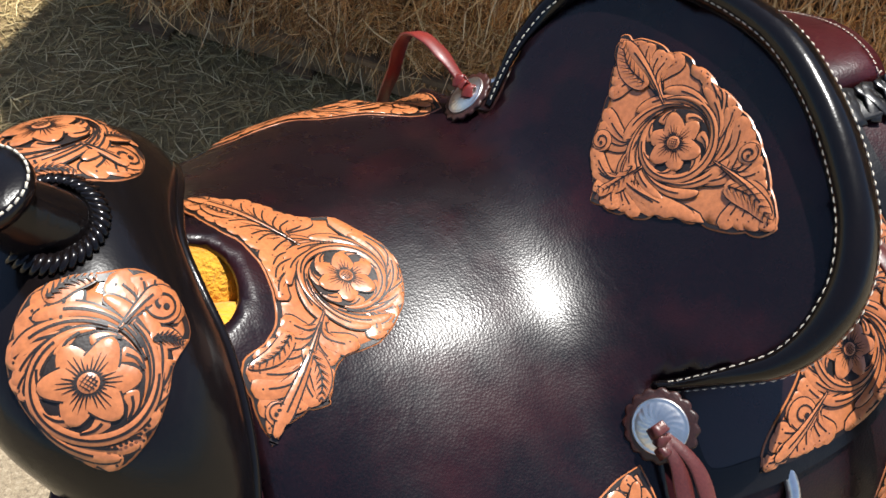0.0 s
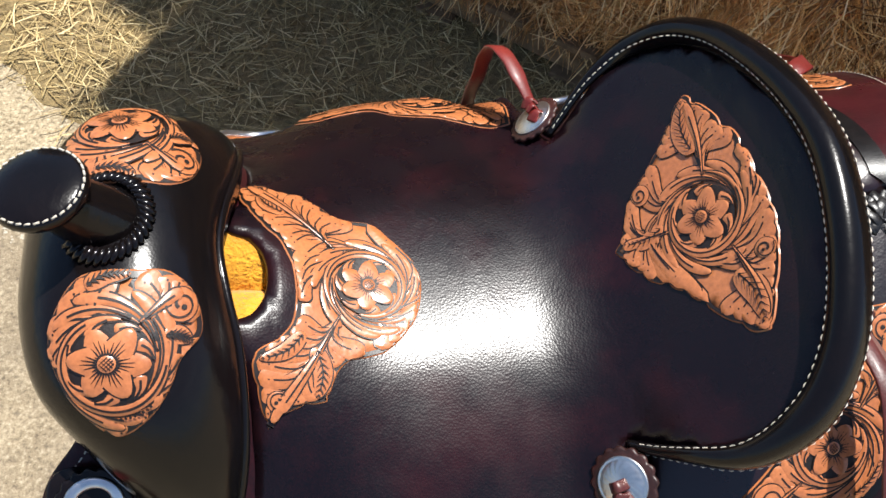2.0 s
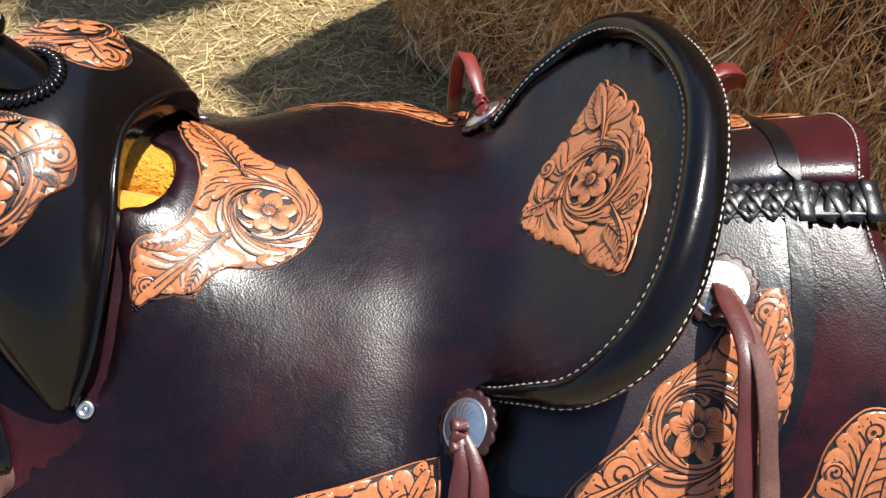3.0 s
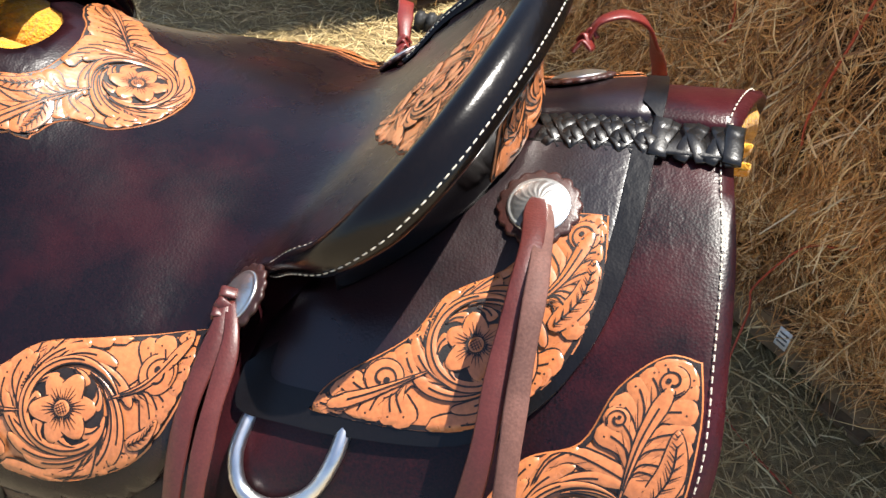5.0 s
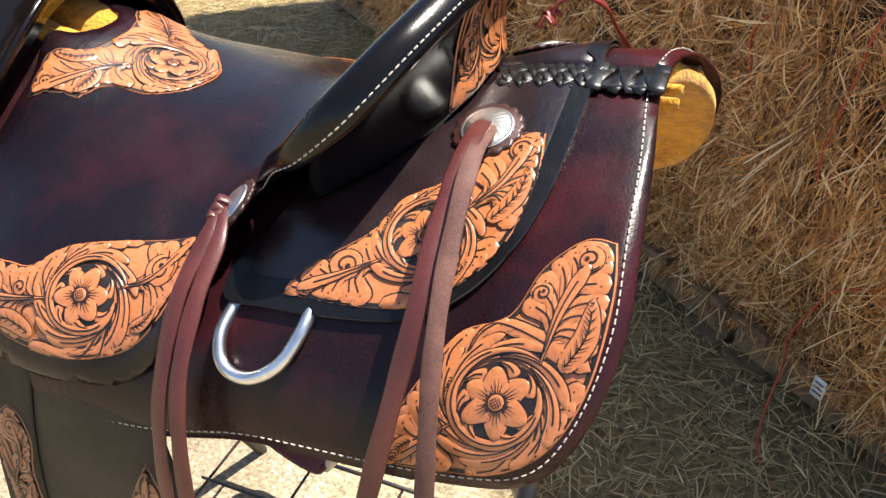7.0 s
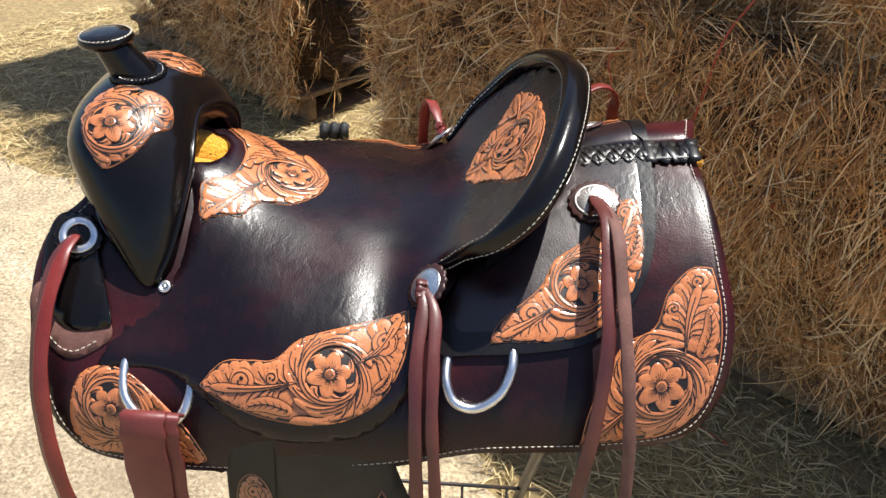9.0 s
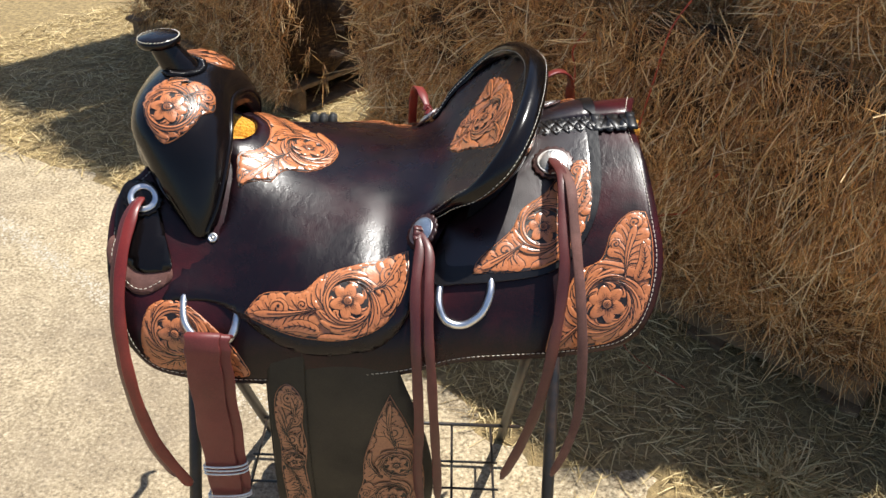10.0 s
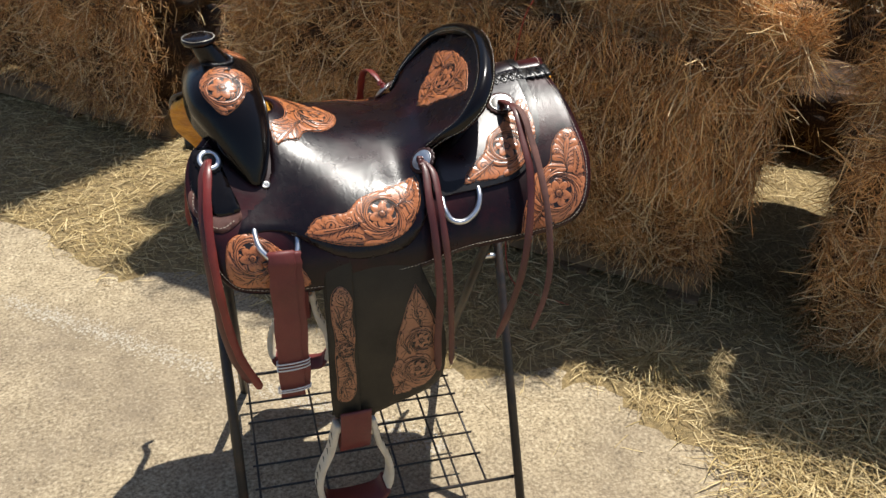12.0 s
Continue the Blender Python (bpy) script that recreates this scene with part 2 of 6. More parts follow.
def shell(outline, surface, lift=0.0, thick=0.004, step=(0.012, 0.012), edge=0.4):
    """Leather cut to an outline in (u, v), laid on a surface(u, v) -> (place, normal), lift above it."""
    bm = clipped(outline, step)
    rim = {v for e in bm.edges if e.is_boundary for v in e.verts}
    where = {v: surface(v.co.x, v.co.y) for v in bm.verts}
    border = [e for e in bm.edges if e.is_boundary]
    top, low = list(bm.faces), {}
    for v in list(where):
        p, nv = where[v]
        low[v] = bm.verts.new(p + nv * (lift - thick))
    for v, (p, nv) in where.items():
        v.co = p + nv * (lift - (edge * thick if v in rim else 0))
    for f in top:
        bm.faces.new([low[v] for v in reversed(f.verts)])
    for e in border:
        a, b = e.verts
        loop = e.link_loops[0] if e.link_loops else None
        if loop and loop.vert == a:
            bm.faces.new((b, a, low[a], low[b]))
        else:
            bm.faces.new((a, b, low[b], low[a]))
    bmesh.ops.triangulate(bm, faces=[f for f in bm.faces if len(f.verts) > 4])
    bmesh.ops.recalc_face_normals(bm, faces=bm.faces)
    return bm


# ---- the saddle's underlying forms: x to the rear, y to the off side ----
def sections(stations):
    """A surface from cross-sections: x -> half profile of (y, z); gives surface(x, v), v the way from the ridge."""
    xs, rows = [], []
    for x, prof in stations:
        p = np.array(prof, float)
        q = spline([(-p[1][0], p[1][1]), *prof], 14)[14:]
        d = np.r_[0, np.cumsum(np.linalg.norm(np.diff(q, axis=0), axis=1))]
        s = np.linspace(0, 0.45, 91)
        ext = q[-1] + (q[-1] - q[-2]) / max(np.linalg.norm(q[-1] - q[-2]), 1e-9) * np.maximum(s - d[-1], 0)[:, None]
        y = np.where(s <= d[-1], np.interp(s, d, q[:, 0]), ext[:, 0])
        z = np.where(s <= d[-1], np.interp(s, d, q[:, 1]), ext[:, 1])
        xs.append(x), rows.append(np.stack([y, z], 1))
    rows, xs = np.array(rows), np.array(xs)
    slope = np.gradient(rows, xs, axis=0)

    def place(x, v):
        x = min(max(x, xs[0] - 0.05), xs[-1] + 0.05)
        i = min(max(int(np.searchsorted(xs, x)) - 1, 0), len(xs) - 2)
        h = xs[i + 1] - xs[i]
        t = min(max((x - xs[i]) / h, 0), 1)
        a = min(abs(v), 0.4499) / 0.005
        j = int(a)
        w = a - j
        g = [(1 - w) * r[j] + w * r[j + 1] for r in (rows[i], rows[i + 1], slope[i], slope[i + 1])]
        y, z = ((1 + 2 * t) * (1 - t) ** 2) * g[0] + t * (1 - t) ** 2 * h * g[2] + t * t * (3 - 2 * t) * g[1] + t * t * (t - 1) * h * g[3]
        return Vector((x, math.copysign(y, v) if v else 0.0, z))

    def surface(x, v):
        p = place(x, v)
        a = place(x + 0.002, v) - place(x - 0.002, v)
        b = place(x, v + 0.006) - place(x, v - 0.006)
        return p, a.cross(b).normalized()
    return surface


# the sheepskin-lined bars and skirts
BARS = sections([
    (-0.43, [(0, 0.985), (0.05, 0.968), (0.10, 0.935), (0.15, 0.895), (0.20, 0.845), (0.235, 0.80), (0.255, 0.76), (0.263, 0.725), (0.266, 0.68)]),
    (-0.32, [(0, 0.965), (0.05, 0.945), (0.10, 0.91), (0.15, 0.87), (0.20, 0.825), (0.24, 0.79), (0.262, 0.755), (0.269, 0.72), (0.272, 0.68)]),
    (-0.18, [(0, 0.90), (0.05, 0.89), (0.10, 0.87), (0.15, 0.845), (0.205, 0.815), (0.24, 0.79), (0.262, 0.755), (0.270, 0.72), (0.273, 0.68)]),
    (-0.03, [(0, 0.88), (0.05, 0.875), (0.10, 0.862), (0.15, 0.846), (0.205, 0.82), (0.242, 0.79), (0.262, 0.76), (0.270, 0.725), (0.274, 0.68)]),
    (0.08, [(0, 0.93), (0.05, 0.92), (0.10, 0.905), (0.155, 0.88), (0.205, 0.848), (0.242, 0.81), (0.262, 0.77), (0.270, 0.73), (0.274, 0.68)]),
    (0.17, [(0, 0.953), (0.05, 0.94), (0.10, 0.92), (0.155, 0.888), (0.205, 0.85), (0.242, 0.81), (0.262, 0.77), (0.270, 0.73), (0.274, 0.68)]),
    (0.33, [(0, 0.975), (0.05, 0.965), (0.10, 0.946), (0.155, 0.916), (0.205, 0.874), (0.242, 0.822), (0.262, 0.775), (0.270, 0.73), (0.274, 0.68)]),
])
# the seat with its side jockeys and the dished cantle
def body_place(x, v):
    p = BARS(x, v)[0]
    if v > 0:
        t = min(max((x - 0.11) / 0.12, 0.0), 1.0)
        p.z += 0.017 * t * t * (3 - 2 * t) * (v / 0.06) * math.exp(1 - v / 0.06)
    return p


def BODY(x, v):
    """The bars and skirts; the off skirt stands a little proud behind the cantle."""
    if v <= 0 or x < 0.10:
        return BARS(x, v)
    d = body_place(x + 0.003, v) - body_place(x - 0.003, v)
    e = body_place(x, v + 0.006) - body_place(x, v - 0.006)
    return body_place(x, v), d.cross(e).normalized()


SEAT = sections([
    (-0.36, [(0, 0.965), (0.06, 0.945), (0.11, 0.905), (0.168, 0.853), (0.215, 0.815), (0.248, 0.787), (0.264, 0.755), (0.272, 0.72)]),
    (-0.25, [(0, 0.934), (0.05, 0.924), (0.104, 0.896), (0.168, 0.849), (0.215, 0.815), (0.25, 0.787), (0.268, 0.755), (0.276, 0.72)]),
    (-0.18, [(0, 0.9012), (0.05, 0.8985), (0.09, 0.890), (0.15, 0.868), (0.205, 0.84), (0.251, 0.807), (0.274, 0.77), (0.286, 0.73)]),
    (-0.09, [(0, 0.8915), (0.06, 0.8878), (0.11, 0.8765), (0.16, 0.8610), (0.21, 0.842), (0.251, 0.815), (0.276, 0.78), (0.288, 0.735)]),
    (-0.02, [(0, 0.8912), (0.07, 0.8863), (0.12, 0.8745), (0.16, 0.8625), (0.21, 0.844), (0.251, 0.813), (0.274, 0.775), (0.286, 0.735)]),
    (0.01, [(0, 0.899), (0.07, 0.896), (0.12, 0.892), (0.16, 0.888), (0.21, 0.87)]),
    (0.03, [(0, 0.909), (0.07, 0.910), (0.12, 0.913), (0.165, 0.916), (0.21, 0.918)]),
    (0.06, [(0, 0.938), (0.08, 0.941), (0.165, 0.944), (0.2, 0.946)]),
    (0.10, [(0, 0.985), (0.09, 0.987), (0.155, 0.990), (0.2, 0.992)]),
    (0.136, [(0, 1.038), (0.09, 1.039), (0.16, 1.042), (0.2, 1.045)]),
    (0.165, [(0, 1.082), (0.09, 1.083), (0.16, 1.087), (0.2, 1.09)]),
])


def arch(rows):
    """A half arch of control points from the near foot to the crown, mirrored to the off side: curve(a), a from 0 to 1."""
    full = [*rows, *[(x, -y, z) for x, y, z in rows[-2::-1]]]
    pts = spline(full, 8)

    def f(a):
        s = min(max(a, 0), 1) * (len(pts) - 1)
        i = min(int(s), len(pts) - 2)
        return Vector(pts[i] + (s - i) * (pts[i + 1] - pts[i]))
    return f


FORK_REAR = arch([(-0.285, -0.166, 0.857), (-0.272, -0.147, 0.885), (-0.264, -0.115, 0.923), (-0.263, -0.072, 0.955), (-0.269, -0.035, 0.970), (-0.273, 0, 0.975)])
FORK_TOP = arch([(-0.296, -0.172, 0.857), (-0.311, -0.160, 0.898), (-0.321, -0.138, 0.950), (-0.332, -0.106, 0.992), (-0.335, -0.06, 1.013), (-0.335, 0, 1.020)])
FORK_FRONT = arch([(-0.306, -0.163, 0.862), (-0.338, -0.137, 0.892), (-0.366, -0.110, 0.928), (-0.388, -0.082, 0.952), (-0.398, -0.045, 0.968), (-0.400, 0, 0.972)])


def fork_place(a, b):
    r, t, f = FORK_REAR(a), FORK_TOP(a), FORK_FRONT(a)
    m = (r + f) / 2
    return m + (r - f) / 2 * math.cos(math.pi * b) + (t - m) * math.sin(math.pi * b)


def FORK(a, b):
    p = fork_place(a, b)
    da = fork_place(min(a + 0.01, 1), b) - fork_place(max(a - 0.01, 0), b)
    db = fork_place(a, min(b + 0.01, 1.0)) - fork_place(a, max(b - 0.01, 0.0))
    return p, da.cross(db).normalized()


# ---- ground ----
def ground_material():
    m, n, l, b = shader("pale_concrete", 0.85)
    v = coords(n, l)
    a = ramp(n, l, noise_tex(n, l, v, 16, 6, 0.72), [(0.34, (0.12, 0.088, 0.048)), (0.5, (0.31, 0.247, 0.152)), (0.64, (0.50, 0.41, 0.27))])
    speck = ramp(n, l, noise_tex(n, l, v, 105, 4, 0.75), [(0.38, (0.05, 0.035, 0.02)), (0.48, (0.33, 0.255, 0.15)), (0.56, (0.45, 0.365, 0.23)), (0.68, (0.85, 0.74, 0.53))])
    c = mix(n, l, 0.62, a, speck)
    stain = ramp(n, l, noise_tex(n, l, v, 1.3, 5, 0.6), [(0.42, (0, 0, 0)), (0.66, (1, 1, 1))])
    c = mix(n, l, stain, c, mix(n, l, 0.6, c, (0.15, 0.115, 0.08)))
    l.new(c, b.inputs["Base Color"])
    vo = n.new("ShaderNodeTexVoronoi")
    vo.inputs["Scale"].default_value = 330
    l.new(v, vo.inputs["Vector"])
    first = bump(n, l, b, noise_tex(n, l, v, 190, 6, 0.8), 0.4, 0.0012)
    bump(n, l, b, vo.outputs["Distance"], 0.4, 0.0012, first)
    return m


M_GROUND = ground_material()
M_LINE = plain("worn_pale_paint", (0.36, 0.32, 0.25), (0.52, 0.46, 0.36), 0.8, 60.0, 0.5)


def make_ground():
    bm = bmesh.new()
    edge = [-400, -60, -12, -6, -3.5, -2.5, -2, -1.5, -1, -0.6, -0.3, 0, 0.3, 0.6, 1, 1.5, 2, 2.5, 3.5, 6, 12, 60, 400]
    grid = [[bm.verts.new((x, y, 0.0)) for y in edge] for x in edge]
    for i in range(len(edge) - 1):
        for j in range(len(edge) - 1):
            bm.faces.new((grid[i][j], grid[i + 1][j], grid[i + 1][j + 1], grid[i][j + 1]))
    tagged(part("ground", bm, M_GROUND), "pale weathered concrete yard with straw scattered on it", "ground", kind="structure")


make_ground()


def worn_line():
    """Broken remains of a painted line on the concrete."""
    rng = np.random.default_rng(9)
    a, b = Vector((-1.75, 1.44, 0.0)), Vector((0.12, -0.02, 0.0))
    d = (b - a).normalized()
    s = Vector((-d.y, d.x, 0))
    bm = bmesh.new()
    for _ in range(4200):
        t, w = rng.uniform(0, (b - a).length), rng.normal(0, 0.020)
        r = 0.0010 + 0.0035 * rng.uniform() ** 2
        c = a + d * t + s * w
        ring = [bm.verts.new((c.x + r * rng.uniform(0.5, 1.2) * math.cos(k * math.pi / 3.5), c.y + r * rng.uniform(0.5, 1.2) * math.sin(k * math.pi / 3.5), 0.0006 + 0.0004 * rng.uniform())) for k in range(7)]
        bm.faces.new(ring)
    tagged(part("worn_line", bm, M_LINE), "broken remains of a pale painted line on the concrete", "road marking", kind="structure")


worn_line()

# ---- hay ----
WALL_N, WALL_T = Vector((0.637, 0.77, 0)).normalized(), Vector((0.77, -0.637, 0)).normalized()
WALL_O = WALL_N * 0.987


def blades(rng, spots, length, width, spread, droop=0.3):
    """Loose stalks as one mesh: spots of (place, outward normal, main direction)."""
    p = np.array([np.array(q[0], float) for q in spots])
    nv = np.array([np.array(q[1], float) for q in spots])
    d = np.array([np.array(q[2], float) for q in spots])
    n = len(p)
    L = length * rng.uniform(0.35, 1.25, (n, 1))
    w = width * rng.uniform(0.55, 1.35, (n, 1)) / 2
    d = d + rng.normal(0, spread, (n, 3))
    d /= np.linalg.norm(d, axis=1)[:, None]
    face = nv + rng.normal(0, 0.45, (n, 3))
    s = np.cross(d, face)
    s = s / (np.linalg.norm(s, axis=1)[:, None] + 1e-9) * w
    bend = nv * L * rng.uniform(-0.05, droop, (n, 1)) + rng.normal(0, 0.07, (n, 3)) * L
    mid, end = p + d * L * 0.5 + bend * 0.6, p + d * L + bend * 0.3
    verts = np.stack([p - s, p + s, mid - s, mid + s, end - s * 0.6, end + s * 0.6], 1).reshape(-1, 3)
    k = np.arange(n)[:, None] * 6
    faces = np.concatenate([k + np.array([0, 1, 3, 2]), k + np.array([2, 3, 5, 4])], 1).reshape(-1, 4)
    me = bpy.data.meshes.new("stalks")
    me.from_pydata(verts.tolist(), [], faces.tolist())
    return me


def stuff(name, me, material, parent=None, label="", category=""):
    me.materials.append(material)
    ob = new(name, me)
    if parent is not None:
        ob.parent = parent
        bpy.context.view_layer.update()
        ob.matrix_parent_inverse = parent.matrix_world.inverted()
    return tagged(ob, label, category, kind="stuff")


def hay_core_material():
    m, n, l, b = shader("packed_hay_shaded", 0.9)
    v = coords(n, l, "Object", (1, 1, 1))
    st = coords(n, l, "Object", (18, 18, 160))
    st2 = coords(n, l, "Object", (150, 150, 25))
    a = noise_tex(n, l, st, 1.0, 5, 0.7)
    b2 = noise_tex(n, l, st2, 1.0, 5, 0.7)
    # hay browns darkened: shade between the loose stalks is put into the core's colour
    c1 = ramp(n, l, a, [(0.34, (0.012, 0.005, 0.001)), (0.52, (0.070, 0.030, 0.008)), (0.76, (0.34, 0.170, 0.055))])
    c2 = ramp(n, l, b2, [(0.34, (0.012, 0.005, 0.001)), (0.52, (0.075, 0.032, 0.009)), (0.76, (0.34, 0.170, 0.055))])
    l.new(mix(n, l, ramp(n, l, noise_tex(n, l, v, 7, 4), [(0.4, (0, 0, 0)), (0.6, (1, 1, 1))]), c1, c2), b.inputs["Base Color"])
    first = bump(n, l, b, a, 1.0, 0.012)
    bump(n, l, b, b2, 0.8, 0.01, first)
    return m


M_HAY = hay_core_material()


def hay_bale(m0, m1, z0, z1, back=0.0, depth=0.46, seed=1, count=2600, origin=WALL_O, along=WALL_T, inward=WALL_N, face_ends=(True, True), label="rectangular bale of loose dry brown hay in a stack", cut=False):
    """A bale whose front runs from m0 to m1 along the wall's line."""
    rng = np.random.default_rng(seed)
    o = origin + along * ((m0 + m1) / 2) + inward * (back + depth / 2)
    top = thing("hay_bale", label, "hay bale", "stacked hay bales", at=(o.x, o.y, z0))
    L, H = m1 - m0 - 0.015, z1 - z0 - 0.02
    bm = bmesh.new()
    bmesh.ops.create_cube(bm, size=1.0)
    bmesh.ops.subdivide_edges(bm, edges=list(bm.edges), cuts=15, use_grid_fill=True)
    for v in bm.verts:
        a, b, c = v.co
        k = (abs(2 * a) ** 4.5 + abs(2 * b) ** 4.5 + abs(2 * c) ** 4.5) ** (1 / 4.5)
        a, b, c = (w / max(k, 1e-6) * min(k, 1.0) for w in (a, b, c))
        w = Vector((a * L, b * depth, c * H))
        q = o + along * w.x + inward * w.y + Vector((0, 0, z0 + H / 2 + w.z))
        push = 0.050 * noise.noise(q * 6 + Vector((seed, 0, 0))) + 0.030 * noise.noise(q * 19)
        out = (along * a + inward * b + Vector((0, 0, c))).normalized()
        v.co = q + out * push
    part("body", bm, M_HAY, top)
    up = Vector((0, 0, 1))
    tufts = []
    for _ in range(max(60, count // 20)):
        u = rng.uniform()
        if u < 0.66:
            p = o + along * (rng.uniform(-0.5, 0.5) * L) - inward * (depth / 2 + 0.002) + up * (z0 + H * rng.uniform(0.03, 0.97))
            nv = -inward
            lead = up * rng.choice([-1, -1, 1]) + along * rng.normal(0, 0.35) if rng.uniform() < (0.85 if cut else 0.40) else (along * rng.choice([-1, 1]) + up * rng.normal(-0.1, 0.7))
            d = lead + nv * rng.uniform(0.0, 0.55)
        elif u < 0.78:
            hi = rng.uniform() < 0.15
            p = o + along * (rng.uniform(-0.5, 0.5) * L) - inward * (depth / 2 - 0.03 * rng.uniform()) + up * (z0 + H * (1.0 if hi else 0.02))
            nv = (up * (1 if hi else -0.6) - inward).normalized()
            d = nv * 0.7 + along * rng.normal(0, 0.8) - up * (0.5 if not hi else 0.1)
        elif u < 0.91:
            p = o + along * (rng.uniform(-0.5, 0.5) * L) + inward * (rng.uniform(-0.5, 0.2) * depth) + up * (z1 - 0.004)
            nv = up
            d = along * rng.normal(0, 1) + inward * rng.normal(-0.3, 1) + up * 0.12
        else:
            e = rng.choice([-1, 1])
            p = o + along * (e * 0.5 * L) + inward * (rng.uniform(-0.5, 0.3) * depth) + up * (z0 + H * rng.uniform(0, 1))
            nv = along * e
            d = nv * 0.15 + up * rng.normal(-0.6, 0.5) - inward * 0.4
        tufts.append((np.array(p), np.array(nv), np.array(d)))
    fuzz, stalks, straws, flakes = [], [], [], []
    for i in range(count):
        p, nv, d = tufts[rng.integers(len(tufts))]
        q = p + rng.normal(0, 0.026, 3) * (1 - 0.8 * np.abs(nv))
        k = rng.uniform()
        (fuzz if k < 0.58 else stalks if k < 0.87 else straws if k < 0.92 else flakes).append((q, nv, d + rng.normal(0, 0.2, 3)))
    stuff("loose_hay", blades(rng, fuzz, 0.060, 0.0013, 0.36, 0.25), M_STRAW, top)
    stuff("loose_hay", blades(rng, stalks, 0.090, 0.0019, 0.26, 0.30), M_STRAW, top)
    stuff("loose_hay", blades(rng, straws, 0.120, 0.0025, 0.35, 0.32), M_STRAWLIGHT, top)
    stuff("loose_hay", blades(rng, flakes, 0.050, 0.0038, 0.40, 0.25), M_STRAW, top)
    return top


Z1, Z2, Z3, Z4, Z5, Z6 = 0.125, 0.465, 0.83, 1.19, 1.56, 1.93
bales = [
    (-1.12, -0.54, Z1, Z2, 0.04), (-0.53, -0.02, Z1, Z2, 0.05), (0.0, 0.57, Z1, Z2, 0.02),
    (-1.12, -0.27, Z2, Z3, 0.0), (-0.26, 0.64, Z2, Z3, -0.08),
    (-1.10, -0.25, Z3, Z4, 0.04), (-0.24, 0.07, Z3, Z4, 0.14), (0.08, 0.49, Z3, Z4, 0.02),
    (-1.11, -0.45, Z4, Z5, 0.03), (-0.44, 0.36, Z4, Z5, 0.12),
    (-1.10, -0.28, Z5, Z6, 0.02), (-0.27, 0.34, Z5, Z6, 0.10),
]
for i, (a, b, c, d, e) in enumerate(bales):
    hay_bale(a, b, c, d, e, seed=i + 3, count=(18000 if b - a > 0.6 else 12500) if i < 8 else 2500, cut=i in (4,))
# the stack beyond the passage, the one across the gap, and the one far behind it
for i, (a, b, c, d, e) in enumerate([
        (-2.16, -1.62, Z1, Z2, 0.11), (-2.16, -1.62, Z2, Z3, 0.10), (-2.16, -1.64, Z3, Z4, 0.13), (-2.16, -1.63, Z4, Z5, 0.12), (-2.16, -1.64, Z5, Z6, 0.12),
        (-2.74, -2.18, Z1, Z2, 0.17), (-2.75, -2.18, Z2, Z3, 0.16), (-2.75, -2.20, Z3, Z4, 0.18), (-2.74, -2.19, Z4, Z5, 0.17), (-2.75, -2.19, Z5, Z6, 0.16),
        (0.87, 1.72, 0.0, 0.36, -0.06), (0.85, 1.66, 0.36, 0.72, -0.09), (0.84, 1.68, 0.72, 1.08, -0.04), (0.77, 1.62, 1.08, 1.44, 0.0),
        # unseen bales from 0.3 to 1.2 bridge the gap, added to shade its floor
        (-0.25, 0.60, 0.0, 0.41, 0.78), (-0.25, 0.58, 0.41, 0.82, 0.78), (0.96, 1.8, 0.0, 0.41, 0.78), (0.98, 1.8, 0.41, 0.82, 0.78), (0.3, 1.2, 0.82, 1.18, 0.72), (0.3, 1.2, 1.18, 1.54, 0.50), (0.3, 1.2, 1.54, 1.90, 0.50), (1.22, 2.1, 0.82, 1.18, 0.78), (1.22, 2.1, 1.18, 1.54, 0.76),
        (0.49, 0.70, Z3, 0.95, -0.04),
        # hidden bale stubs, added only to widen the shadow at the stack's left end
        *[(-1.27, -1.125, a, b, 0.18) for a, b in ((Z1, Z2), (Z2, Z3), (Z3, Z4), (Z4, Z5))],
        *[(m, m + 0.95, 0.38 * k, 0.38 * k + 0.37, 2.4 + 0.02 * k) for m in (0.1, 1.07, 2.04) for k in range(4)]]):
    hay_bale(a, b, c, d, e, seed=i + 31, count=13000 if 9 < i < 14 else 7500 if i < 3 else 4500 if i < 10 or 13 < i < 24 else 2500, depth=0.62 if i < 10 else 0.46)


def pallet(m0, m1, origin, along, inward, z=0.0, depth=0.95):
    o = origin + along * m0
    top = thing("pallet", "weathered wooden pallet under stacked hay bales", "pallet", "pallets", at=(o.x, o.y, 0))
    ang = math.atan2(along.y, along.x)
    L = m1 - m0
    for k in range(3):
        c = origin + along * (m0 + L / 2) + inward * (0.05 + k * (depth - 0.1) / 2)
        part("stringer", box(c.x, c.y, 0.06, L, 0.04, 0.085, 0.003, ang), M_WOOD, top, smooth=False)
    for k in range(max(3, int(L / 0.16))):
        c = origin + along * (m0 + 0.05 + k * (L - 0.1) / max(1, int(L / 0.16) - 1)) + inward * (depth / 2)
        part("top_board", box(c.x, c.y, 0.112, 0.1, depth, 0.018, 0.002, ang), M_WOOD, top, smooth=False)
    for k in range(3):
        c = origin + along * (m0 + 0.05 + k * (L - 0.1) / 2) + inward * (depth / 2)
        part("bottom_board", box(c.x, c.y, 0.009, 0.1, depth, 0.017, 0.002, ang), M_WOOD, top, smooth=False)
    return top


pallet(-1.12, -0.28, WALL_O, WALL_T, WALL_N)
pallet(-0.26, 0.56, WALL_O, WALL_T, WALL_N)
pallet(-2.74, -1.63, WALL_O + WALL_N * 0.13, WALL_T, WALL_N)
hay_bale(-2.9, -2.05, 0.0, 0.36, 1.8, seed=77, count=1500)
hay_bale(-1.05, -0.1, 0.0, 0.36, 1.5, seed=78, count=1500)
hay_bale(0.3, 1.3, 0.0, 0.36, 1.3, seed=79, count=1500)


